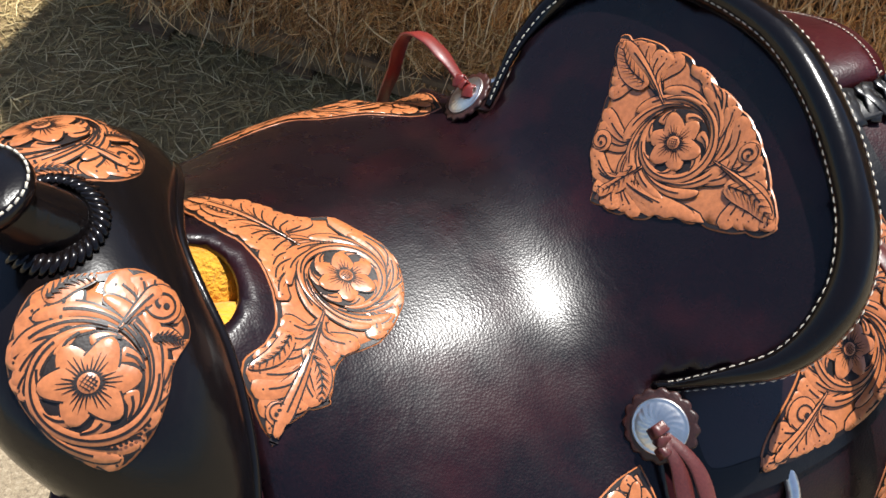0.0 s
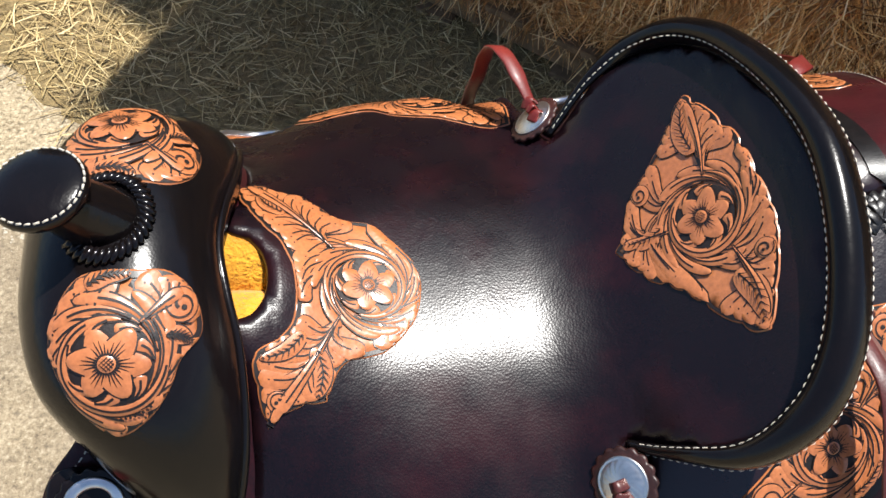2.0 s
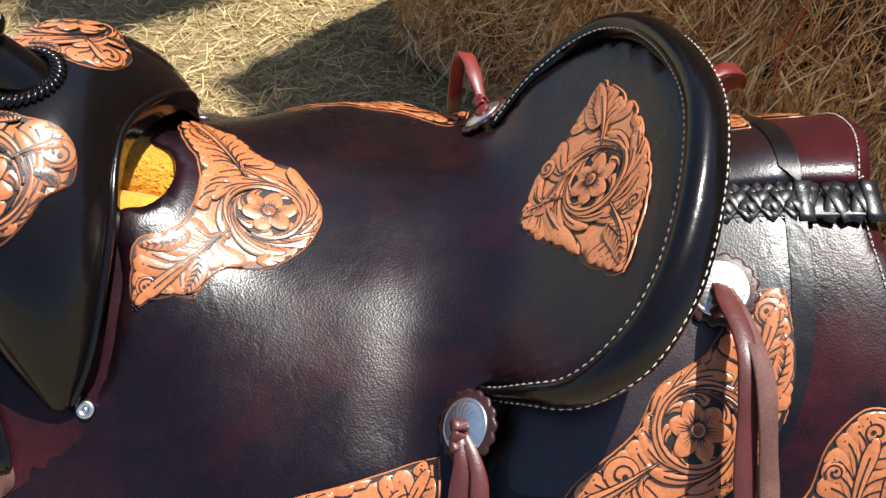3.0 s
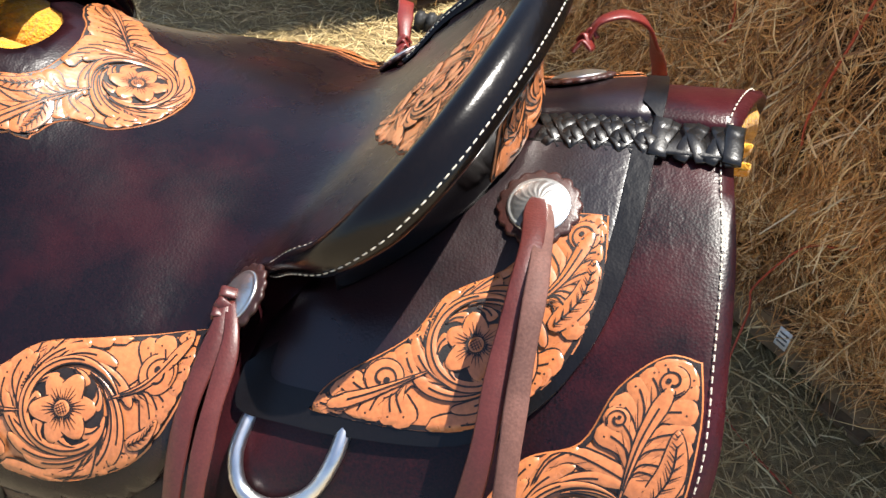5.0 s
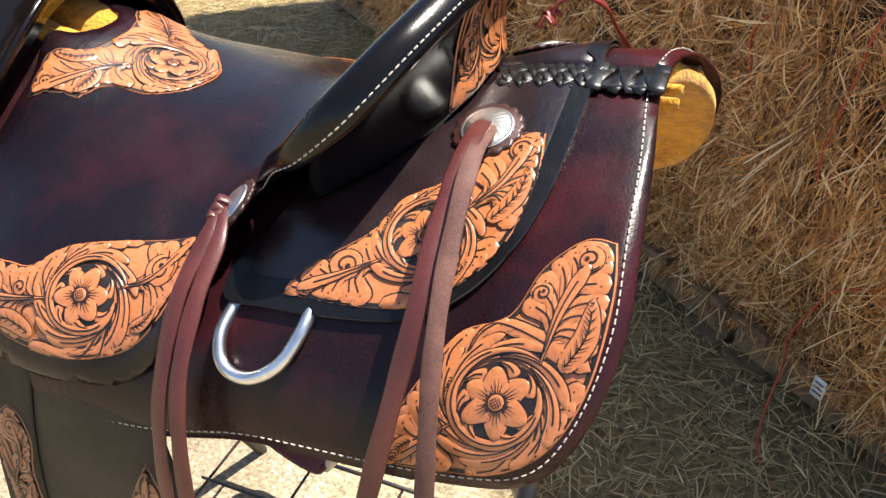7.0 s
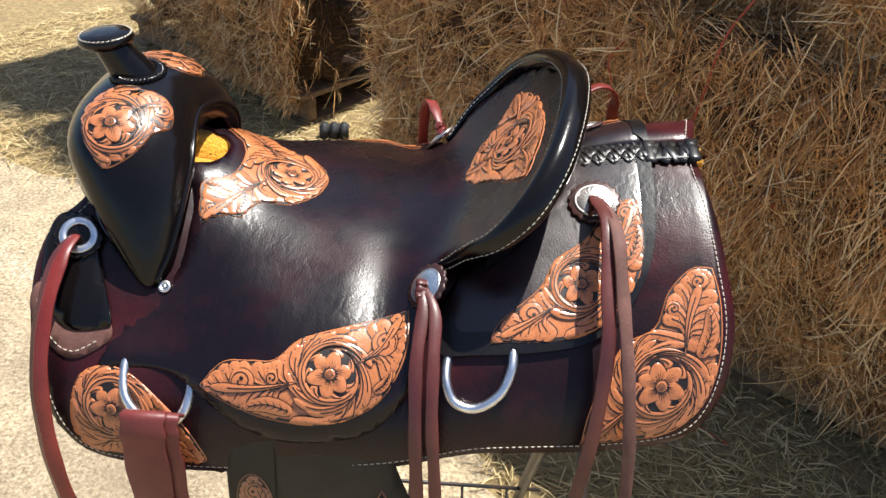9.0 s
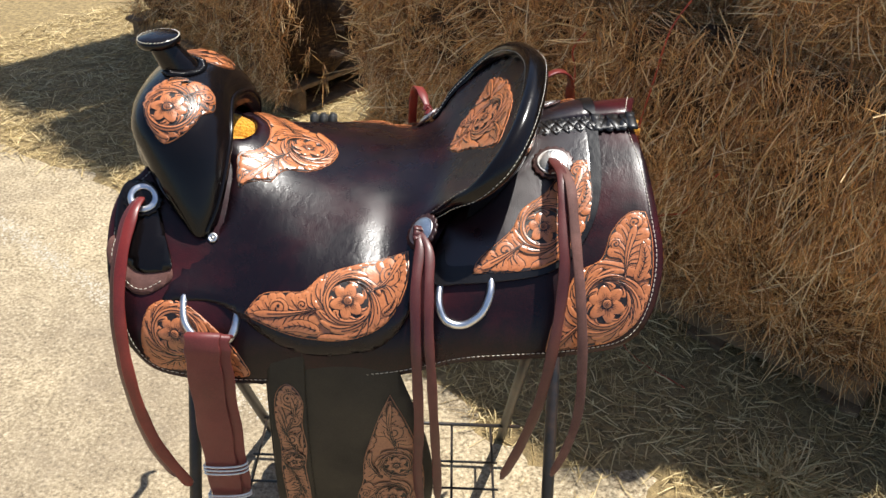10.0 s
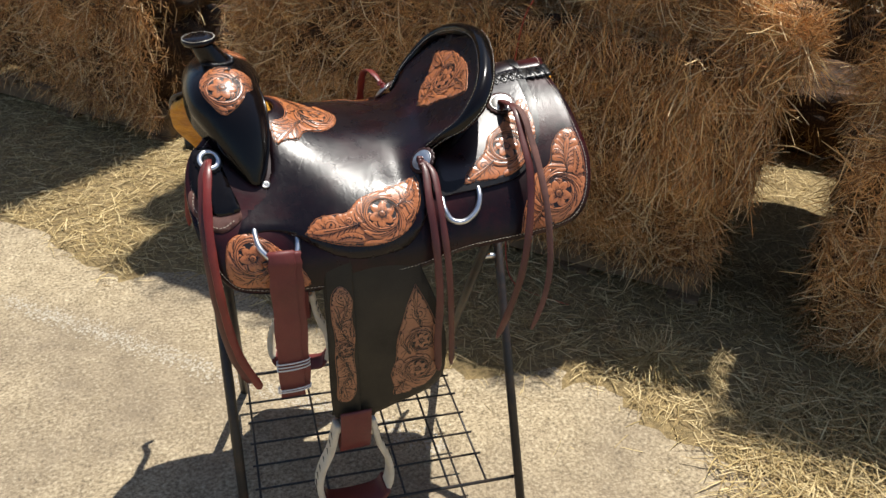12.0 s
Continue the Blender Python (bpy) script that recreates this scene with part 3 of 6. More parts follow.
def straw_litter():
    rng = np.random.default_rng(5)
    up, spots = np.array((0, 0, 1.0)), []
    while len(spots) < 34000:
        m, k = rng.uniform(-3.2, 1.5), rng.uniform(0.2, 2.6) ** 1.0
        if k > 1.05 and -1.1 < m < 0.55 and rng.uniform() < 0.9:
            continue
        p = WALL_O * 0 + WALL_N * k + WALL_T * m
        q = noise.noise(Vector((p.x * 2.2, p.y * 2.2, 0))) * 0.16 + noise.noise(Vector((p.x * 7, p.y * 7, 3))) * 0.07
        edge = k + q + (0.12 if p.x > 0.65 else 0) - 0.36 + (0.1 if p.x < -0.6 else 0)
        want = min(max(edge / 0.10, 0.012), 1.0) * (0.45 if k > 1.4 else 1.0)
        if rng.uniform() > want:
            continue
        a = rng.uniform(0, 2 * math.pi)
        h = 0.002 + 0.014 * rng.uniform() * min(1, max(edge, 0) / 0.1)
        spots.append(((p.x, p.y, h), up, (math.cos(a), math.sin(a), rng.normal(0.0, 0.05))))
    stuff("straw_litter", blades(rng, spots, 0.07, 0.0024, 0.05, 0.12), M_LITTER, None, "loose dry straw scattered over the concrete yard", "straw")
    heaps = []
    for _ in range(5200):
        # the small tuft at (0.80, 0.17) is added for a notch of sunlight
        c, r = ((1.13, -0.42), 0.42) if rng.uniform() < 0.75 else ((0.80, 0.17), 0.07)
        a, d = rng.uniform(0, 2 * math.pi), r * math.sqrt(rng.uniform())
        h = (0.05 if r > 0.1 else 0.06) * (1 - d / r) + 0.006
        b = rng.uniform(0, 2 * math.pi)
        heaps.append(((c[0] + d * math.cos(a), c[1] + d * math.sin(a), h * rng.uniform(0.1, 1.0)), up, (math.cos(b), math.sin(b), rng.normal(0.05, 0.15))))
    stuff("straw_heap", blades(rng, heaps, 0.09, 0.0026, 0.1, 0.12), M_LITTER, None, "loose heap of golden straw in front of the bales", "straw")


straw_litter()
M_MAT = plain("trodden_straw_dust", (0.13, 0.092, 0.04), (0.40, 0.29, 0.13), 0.95, 55.0, 0.9, 0.006)


def straw_mat():
    """The trodden layer under the loose straw, with a ragged edge on the concrete."""
    bm = bmesh.new()
    ms, ks = np.linspace(-4.0, 2.2, 125), np.linspace(0.25, 4.0, 76)
    keep = {}
    for i, m in enumerate(ms):
        for j, k in enumerate(ks):
            p = WALL_N * k + WALL_T * m
            q = noise.noise(Vector((p.x * 2.2, p.y * 2.2, 0))) * 0.16 + noise.noise(Vector((p.x * 9, p.y * 9, 3))) * 0.10
            e = k + q + (0.12 if p.x > 0.65 else 0) + (0.1 if p.x < -0.6 else 0) - 0.40
            keep[i, j] = bm.verts.new((p.x, p.y, min(max(e * 0.06, -0.004), 0.004) + 0.0012 * noise.noise(p * 14)))
    for i in range(len(ms) - 1):
        for j in range(len(ks) - 1):
            f = (keep[i, j], keep[i + 1, j], keep[i + 1, j + 1], keep[i, j + 1])
            if max(v.co.z for v in f) > 0:
                bm.faces.new(f)
    bmesh.ops.delete(bm, geom=[v for v in bm.verts if not v.link_faces], context="VERTS")
    bmesh.ops.recalc_face_normals(bm, faces=bm.faces)
    tagged(part("straw_mat", bm, M_MAT), "trodden layer of straw and chaff lying on the concrete", "straw", kind="stuff")


straw_mat()
# ---- the saddle ----
saddle = thing("western_saddle", "dark oxblood western saddle with orange floral tooled panels", "saddle", at=(0, 0, 0.70))

NEAR_SKIRT = [(-0.355, 0.06), (-0.368, 0.10), (-0.375, 0.125), (-0.397, 0.157), (-0.407, 0.20), (-0.405, 0.257), (-0.392, 0.315), (-0.368, 0.37), (-0.335, 0.395), (-0.27, 0.392), (-0.19, 0.372), (-0.09, 0.35), (0.02, 0.343), (0.10, 0.348), (0.215, 0.346), (0.268, 0.334), (0.295, 0.295), (0.306, 0.23), (0.300, 0.161), (0.293, 0.093), (0.284, 0.031), (0.283, 0.004), (0.283, 0.004), (0.10, 0.004), (0.10, 0.004), (0.0, 0.06), (-0.2, 0.06)]


def leather_piece(name, outline, surface, lift, thick, material, parent=saddle, label="", step=0.014, n=6):
    return part(name, shell(spline(outline, n, True), surface, lift, thick, (step, step)), material, parent, label)


def inset(loop, d):
    """The loop drawn inwards by d."""
    p = np.array(loop, float)
    t = np.roll(p, -1, 0) - np.roll(p, 1, 0)
    t /= np.linalg.norm(t, axis=1)[:, None] + 1e-9
    nrm = np.stack([-t[:, 1], t[:, 0]], 1)
    area = np.sum(p[:, 0] * np.roll(p[:, 1], -1) - np.roll(p[:, 0], -1) * p[:, 1])
    return p + nrm * d * (1 if area > 0 else -1)


OFF_SKIRT = [(-0.375, 0.06), (-0.390, 0.10), (-0.408, 0.13), (-0.424, 0.16), (-0.433, 0.20), (-0.432, 0.257), (-0.415, 0.315), (-0.385, 0.37), (-0.335, 0.395), (-0.27, 0.392), (-0.19, 0.372), (-0.09, 0.35), (0.02, 0.343), (0.10, 0.348), (0.225, 0.346), (0.284, 0.330), (0.312, 0.29), (0.322, 0.23), (0.317, 0.165), (0.303, 0.095), (0.289, 0.035), (0.283, 0.004), (0.283, 0.004), (0.10, 0.004), (0.10, 0.004), (0.0, 0.06), (-0.2, 0.06)]
for sign, half in ((-1, NEAR_SKIRT), (1, OFF_SKIRT)):
    leather_piece("skirt", [(x, v * sign) for x, v in half], BODY, 0.0, 0.006, M_SKIRT, label="oxblood leather skirt with cream edge stitching")
    wool = [(x, v * sign) for x, v in inset(half, 0.004)]
    part("fleece_lining", shell(spline(wool, 6, True), BODY, -0.0065, 0.018 if sign < 0 else 0.024, (0.02, 0.02), 0.4), M_FLEECE, saddle, "golden sheepskin lining under the skirt")

JOCKEY = [(0.02, 0.165), (0.012, 0.20), (0.016, 0.228), (0.05, 0.238), (0.094, 0.243), (0.158, 0.237), (0.196, 0.212), (0.219, 0.175), (0.230, 0.133), (0.2335, 0.085), (0.2335, 0.040), (0.233, 0.003), (0.233, 0.003), (0.10, 0.003), (0.10, 0.003), (0.06, 0.10)]
for sign in (-1, 1):
    jockey = leather_piece("rear_jockey", [(x, v * sign) for x, v in JOCKEY], BODY, 0.0055, 0.005, M_JOCKEY, label="black-edged oxblood leather rear jockey")
    run = spline([(x, v * sign) for x, v in JOCKEY[1:12]], 6)
    deep = run + (np.array((0.135, 0.10 * sign)) - run) * 0.15
    bm = bmesh.new()
    rows = [[bm.verts.new(BODY(*q)[0] + BODY(*q)[1] * h) for q, h in ((a, 0.0059), (a + (b - a) * 0.12, 0.0059), (a + (b - a) * 0.6, 0.0060), (b, 0.0059))] for a, b in zip(run, deep)]
    for a, b in zip(rows, rows[1:]):
        for k in range(3):
            bm.faces.new((a[k], a[k + 1], b[k + 1], b[k]))
    bmesh.ops.recalc_face_normals(bm, faces=bm.faces)
    part("jockey_border", bm, M_BORDER, jockey, "black burnished border of the jockey")

SEAT_HALF = [(-0.243, 0.0), (-0.246, 0.018), (-0.256, 0.033), (-0.272, 0.042), (-0.272, 0.06), (-0.262, 0.09), (-0.262, 0.12), (-0.265, 0.16), (-0.279, 0.193), (-0.308, 0.233), (-0.335, 0.272), (-0.338, 0.284), (-0.325, 0.288), (-0.274, 0.277), (-0.239, 0.286), (-0.203, 0.309), (-0.163, 0.328), (-0.118, 0.335), (-0.067, 0.324), (-0.03, 0.295), (-0.013, 0.259), (-0.009, 0.213), (-0.004, 0.172), (0.0, 0.148), (0.008, 0.142), (0.037, 0.164), (0.066, 0.173), (0.092, 0.160), (0.110, 0.133), (0.123, 0.095), (0.132, 0.05), (0.136, 0.0)]
seat_loop = [*[(x, v) for x, v in SEAT_HALF], *[(x, -v) for x, v in SEAT_HALF[-2:0:-1]]]
part("seat", shell(spline(seat_loop, 4, True), SEAT, 0.0, 0.007, (0.011, 0.011)), M_SEAT, saddle, "one-piece dark oxblood seat with side jockeys and dished cantle")

RIM_HALF = [(0.005, 0.144), (0.037, 0.168), (0.066, 0.177), (0.093, 0.165), (0.112, 0.137), (0.125, 0.097), (0.134, 0.05), (0.138, 0.0)]
rim_uv = spline([*RIM_HALF, *[(x, -v) for x, v in RIM_HALF[-2::-1]]], 8)
RIM_PROFILE = [(-0.0105, 0.0002), (-0.0090, 0.0055), (-0.0045, 0.0105), (0.0015, 0.0125), (0.0075, 0.0105), (0.0118, 0.0055), (0.0135, -0.0010), (0.0135, -0.0080), (0.0120, -0.0140), (0.0090, -0.0180), (0.0040, -0.0175), (-0.003, -0.008)]
rim_frames = []
for i, (x, v) in enumerate(rim_uv):
    p, nv = SEAT(x, v)
    a, b = rim_uv[max(i - 1, 0)], rim_uv[min(i + 1, len(rim_uv) - 1)]
    along = (SEAT(*b)[0] - SEAT(*a)[0]).normalized()
    out = along.cross(nv).normalized()
    out = out if out.dot(p - Vector((0.02, 0, 0.9))) > 0 else -out
    rim_frames.append((p, out, nv, 0.25 + 0.75 * min(1.0, math.sin(math.pi * i / (len(rim_uv) - 1)) * 1.7) ** 1.1))


def RIM(i, j):
    """The rolled binding: i along the rim, j round its profile."""
    def at(i, j):
        k, m = min(int(i), len(rim_frames) - 2), min(int(j), len(RIM_PROFILE) - 2)
        s, t = i - k, j - m
        o = RIM_PROFILE[m][0] * (1 - t) + RIM_PROFILE[m + 1][0] * t
        h = RIM_PROFILE[m][1] * (1 - t) + RIM_PROFILE[m + 1][1] * t
        (p, d, nv, w), (p2, d2, nv2, w2) = rim_frames[k], rim_frames[k + 1]
        return (p + (d * o + nv * h) * w) * (1 - s) + (p2 + (d2 * o + nv2 * h) * w2) * s
    e = at(min(i + 0.5, len(rim_frames) - 1), j) - at(max(i - 0.5, 0), j)
    f = at(i, min(j + 0.3, len(RIM_PROFILE) - 1)) - at(i, max(j - 0.3, 0))
    nv = e.cross(f).normalized()
    k = min(int(i), len(rim_frames) - 1)
    mid = rim_frames[k][0] - rim_frames[k][2] * 0.010
    return at(i, j), nv if nv.dot(at(i, j) - mid) > 0 else -nv


def rim_mesh():
    bm = bmesh.new()
    loop = spline(RIM_PROFILE, 2, True)
    rings = [[bm.verts.new(p + (d * o + nv * h) * w) for o, h in loop] for p, d, nv, w in rim_frames]
    n = len(loop)
    for a, b in zip(rings, rings[1:]):
        for k in range(n):
            bm.faces.new((a[k], a[(k + 1) % n], b[(k + 1) % n], b[k]))
    bm.faces.new(rings[0]), bm.faces.new(rings[-1][::-1])
    bmesh.ops.recalc_face_normals(bm, faces=bm.faces)
    return bm


part("cantle_binding", rim_mesh(), M_BLACK, saddle, "broad black rolled leather cantle binding")


RIM_X = flow([0.0, 0.05, 0.097, 0.137, 0.165, 0.178], [0.138, 0.134, 0.125, 0.112, 0.093, 0.070])


def back_place(u, v):
    """Behind the cantle: u from the skirts up to the binding, v across."""
    a = min(abs(v), 0.176)
    k = max(0.0, 1 - (a / 0.176) ** 2)
    c, cn = SEAT(RIM_X(a), v)
    top = c - cn * 0.013 + Vector((0.0, math.copysign(0.008 * (1 - k), v) if v else 0.0, 0.008 * k))
    foot = BODY(0.045 + 0.105 * k ** 0.7, v * 0.90)[0] + Vector((0, 0, 0.006))
    foot.z = min(foot.z, top.z - 0.01)
    return foot.lerp(top, u) + Vector((-0.010 * math.sin(math.pi * u), 0, 0))


def BACK(u, v):
    d = back_place(u + 0.02, v) - back_place(u - 0.02, v)
    e = back_place(u, v + 0.004) - back_place(u, v - 0.004)
    nv = e.cross(d).normalized()
    return back_place(u, v), nv if nv.x > 0 else -nv


part("cantle_back", shell([(0.0, -0.172), (1.0, -0.172), (1.0, 0.172), (0.0, 0.172)], BACK, 0.0, 0.004, (0.12, 0.012)), M_BLACK, saddle, "black leather cantle back")


def fork_mesh():
    bm = bmesh.new()
    na, nb = 48, 22
    grid = [[bm.verts.new(fork_place(i / na, j / nb)) for j in range(nb + 1)] for i in range(na + 1)]
    for i in range(na):
        for j in range(nb):
            bm.faces.new((grid[i][j], grid[i + 1][j], grid[i + 1][j + 1], grid[i][j + 1]))
    low = [[bm.verts.new((FORK_REAR(i / na) * (1 - t) + FORK_FRONT(i / na) * t) + Vector((0, 0, -0.02))) for t in (0, 1)] for i in range(na + 1)]
    for i in range(na):
        bm.faces.new((grid[i][0], low[i][0], low[i + 1][0], grid[i + 1][0]))
        bm.faces.new((grid[i][nb], grid[i + 1][nb], low[i + 1][1], low[i][1]))
        bm.faces.new((low[i][0], low[i][1], low[i + 1][1], low[i + 1][0]))
    for i in (0, na):
        bm.faces.new([*grid[i], low[i][1], low[i][0]])
    bmesh.ops.recalc_face_normals(bm, faces=bm.faces)
    return bm


part("fork", fork_mesh(), M_BLACK, saddle, "polished black leather swell fork")
part("fork_welt", tube([FORK(a, 0.0)[0] for a in np.linspace(0.0, 1, 50)], 0.0035, 8), M_BLACK, saddle)


def revolve(profile, m, sides=28):
    bm = bmesh.new()
    rings = [[bm.verts.new(m @ Vector((r * math.cos(2 * math.pi * k / sides), r * math.sin(2 * math.pi * k / sides), h))) for k in range(sides)] for r, h in profile]
    for a, b in zip(rings, rings[1:]):
        for k in range(sides):
            bm.faces.new((a[k], a[(k + 1) % sides], b[(k + 1) % sides], b[k]))
    bm.faces.new(rings[0][::-1])
    bm.faces.new(rings[-1])
    bmesh.ops.recalc_face_normals(bm, faces=bm.faces)
    return bm


CAP = pose(-0.363, -0.004, 1.056, 0, -4, 0)
horn = part("horn", tube(spline([(-0.330, 0, 0.995), (-0.338, 0, 1.012), (-0.350, -0.002, 1.032), (-0.361, -0.004, 1.052)], 5), list(np.linspace(0.027, 0.017, 16)), 20), M_BLACK, saddle, "black leather-wrapped horn neck")
part("horn_cap", revolve([(0.005, -0.008), (0.02, -0.008), (0.027, -0.005), (0.0295, 0.0), (0.0285, 0.004), (0.025, 0.0065), (0.012, 0.0075), (0.002, 0.0078)], CAP), M_BLACK, horn, "round black leather horn cap")

# ---- stand ----
stand = thing("saddle_stand", "black iron saddle stand with a wire lower shelf", "saddle stand")
# crossed legs at either end
for x1, x2, gap in ((-0.355, -0.375, 0.011), (0.208, 0.202, -0.020)):
    for sy in (-1, 1):
        dx = gap * sy
        part("leg", tube([(x1 + dx, sy * 0.30, 0.0), (x1 + dx + (x2 - x1) * 0.5, sy * 0.095, 0.375), (x2 + dx, sy * -0.115, 0.76)], 0.0105, 10), M_IRON, stand)
    part("pivot_bolt", tube([(x1 * 0.35 + x2 * 0.65 - 0.025, 0, 0.547), (x1 * 0.35 + x2 * 0.65 + 0.025, 0, 0.547)], 0.006, 8), M_STEEL, stand)
for sy in (-1, 1):
    part("top_rail", tube([(-0.385, sy * 0.118, 0.765), (0.21, sy * 0.118, 0.765)], 0.0105, 10), M_IRON, stand)
shelf = part("shelf_frame", tube([(-0.375, -0.236, 0.105), (0.235, -0.236, 0.105)], 0.004, 6), M_IRON, stand)
part("shelf_frame", tube([(-0.35, 0.236, 0.105), (0.220, 0.236, 0.105)], 0.004, 6), M_IRON, stand)
for y in (-0.15, -0.08, -0.01, 0.06, 0.13):
    part("shelf_wire", tube([(-0.345, y, 0.105), (0.165, y, 0.105)], 0.0027, 6), M_IRON, shelf)
for x in (-0.335, -0.19, -0.03, 0.07, 0.155):
    part("shelf_wire", tube([(x, -0.236, 0.101), (x, 0.236, 0.101)], 0.0027, 6), M_IRON, shelf)
# ---- tooled panels ----
def local_grid(surface, lo, hi, n=26):
    """The surface sampled on a grid, for quick lookups of many points."""
    us, vs = np.linspace(lo[0], hi[0], n), np.linspace(lo[1], hi[1], n)
    data = np.array([[[*p, *q] for p, q in (surface(u, v) for v in vs)] for u in us])

    def f(uv):
        a = np.clip((uv[:, 0] - lo[0]) / (hi[0] - lo[0]), 0, 1) * (n - 1)
        b = np.clip((uv[:, 1] - lo[1]) / (hi[1] - lo[1]), 0, 1) * (n - 1)
        i, j = np.minimum(a.astype(int), n - 2), np.minimum(b.astype(int), n - 2)
        s, t = (a - i)[:, None], (b - j)[:, None]
        g = data[i, j] * (1 - s) * (1 - t) + data[i + 1, j] * s * (1 - t) + data[i, j + 1] * (1 - s) * t + data[i + 1, j + 1] * s * t
        return g[:, :3], g[:, 3:] / np.linalg.norm(g[:, 3:], axis=1)[:, None]
    return f


class Relief:
    """Carved strokes gathered into one mesh: material 0 is the leather, 1 the dyed cuts."""

    def __init__(self, grid, scale, lift, rng):
        self.grid, self.scale, self.lift, self.rng = grid, np.array(scale), lift, rng
        self.verts, self.faces, self.mats, self.level, self.rim = [], [], [], 0.0, None

    def kept(self, q):
        """Points drawn back onto the panel's rim where they lie beyond it."""
        if self.rim is None:
            return q
        a, b = self.rim, np.roll(self.rim, -1, 0)
        y = q[:, 1:2]
        cross = (a[:, 1] > y) != (b[:, 1] > y)
        at = (b[:, 0] - a[:, 0]) * (y - a[:, 1]) / (b[:, 1] - a[:, 1] + 1e-12) + a[:, 0]
        out = (np.sum(cross & (q[:, 0:1] < at), 1) % 2) == 0
        if out.any():
            d = b - a
            t = np.clip(np.sum((q[out][:, None] - a) * d, 2) / (np.sum(d * d, 1) + 1e-12), 0, 1)
            near = a + d * t[:, :, None]
            k = np.argmin(np.sum((near - q[out][:, None]) ** 2, 2), 1)
            q = q.copy()
            q[out] = near[np.arange(len(k)), k]
        return q

    def strip(self, rows, heights, mat, close=False):
        """rows: (k, w, 2) points in metres of the panel; heights: (k, w)."""
        k, w = rows.shape[:2]
        p, nv = self.grid(self.kept(rows.reshape(-1, 2)) / self.scale)
        base = len(self.verts)
        self.verts += list(p + nv * (self.lift + heights.reshape(-1, 1)))
        for i in range(k - 1):
            for j in range(w - 1):
                a = base + i * w + j
                self.faces.append((a, a + 1, a + w + 1, a + w))
                self.mats.append(mat)

    def stroke(self, path, width, n=11, cut=0.0012, dome=0.0008, shape="leaf", vein=False, mat=0, blunt=0.12):
        c = spline(path, max(3, int(n / (len(path) - 1)) + 1))
        d = np.gradient(c, axis=0)
        nrm = np.stack([-d[:, 1], d[:, 0]], 1) / (np.linalg.norm(d, axis=1)[:, None] + 1e-9)
        t = np.linspace(0, 1, len(c))
        if shape == "leaf":
            w = np.sin(np.pi * np.clip(t, 0, 1) ** 0.75) ** 0.7 + blunt * 0.3 * (1 - t)
        elif shape == "petal":
            w = np.clip(np.sin(np.pi * np.clip(0.13 + 0.87 * t ** 0.85, 0, 1)), 0, 1) ** 0.62
        elif shape == "drop":
            w = np.clip(t * 1.25, 0.03, 1) * np.sqrt(np.clip(1 - ((t - 0.8) / 0.2).clip(0, 1) ** 2, 0, 1))
        else:
            w = np.minimum(1, np.minimum(t, 1 - t) * 7) ** 0.5
        w = w * width / 2
        w[-1] = max(w[-1], 1e-5)
        self.level += 0.00005
        z = self.level
        o = (w + cut)[:, None]
        self.strip(np.stack([c - nrm * o, c, c + nrm * o], 1), np.tile([z, z + 0.0001, z], (len(c), 1)), 1)
        q = w[:, None]
        h = np.stack([np.full(len(c), z + 0.0002), z + 0.0002 + dome * np.minimum(1, w / 0.002), z + 0.0002 + dome * np.minimum(1, w / 0.002), np.full(len(c), z + 0.0002)], 1)
        self.strip(np.stack([c - nrm * q, c - nrm * q * 0.45, c + nrm * q * 0.45, c + nrm * q], 1), h, mat)
        if vein:
            i0, i1 = int(0.12 * len(c)), int(0.82 * len(c))
            v = c[i0:i1]
            if len(v) > 2:
                m = nrm[i0:i1] * 0.0006
                top = np.full((len(v), 2), z + 0.0005 + dome)
                self.strip(np.stack([v - m, v + m], 1), top, 1)
        return c, nrm, w

    def barbs(self, c, nrm, w, step=2):
        """Short slanting cuts either side of a leaf's rib."""
        z = self.level + 0.0018
        for i in range(2, len(c) - 2, step):
            d = (c[i + 1] - c[i - 1])
            d = d / (np.linalg.norm(d) + 1e-9)
            for s in (-1, 1):
                a = c[i]
                b = c[i] + nrm[i] * s * w[i] * 0.62 + d * w[i] * 0.7
                m = np.array([-(b - a)[1], (b - a)[0]])
                m = m / (np.linalg.norm(m) + 1e-9) * 0.0006
                self.strip(np.array([[a - m, a + m], [b - m * 0.3, b + m * 0.3]]), np.full((2, 2), z), 1)

    def disc(self, centre, r, mat, dome=0.0, sides=20, raise_by=0.0):
        self.level += 0.00005
        z = self.level + raise_by
        a = np.linspace(0, 2 * np.pi, sides + 1)
        ring = np.stack([np.cos(a), np.sin(a)], 1)
        c = np.array(centre)
        rows = np.stack([c + ring * r * k for k in (0.02, 0.5, 0.85, 1.0)], 1)
        self.strip(rows, np.tile([z + dome, z + dome * 0.85, z + dome * 0.5, z], (sides + 1, 1)), mat)

    def line(self, a, b, w=0.0004, rise=0.0):
        """A fine cut from a to b that thins out."""
        a, b = np.array(a, float), np.array(b, float)
        m = np.array([-(b - a)[1], (b - a)[0]])
        m = m / (np.linalg.norm(m) + 1e-9) * w
        z = self.level + rise
        self.strip(np.array([[a - m, a + m], [(a + b) / 2 - m * 0.8, (a + b) / 2 + m * 0.8], [b - m * 0.2, b + m * 0.2]]), np.full((3, 2), z), 1)

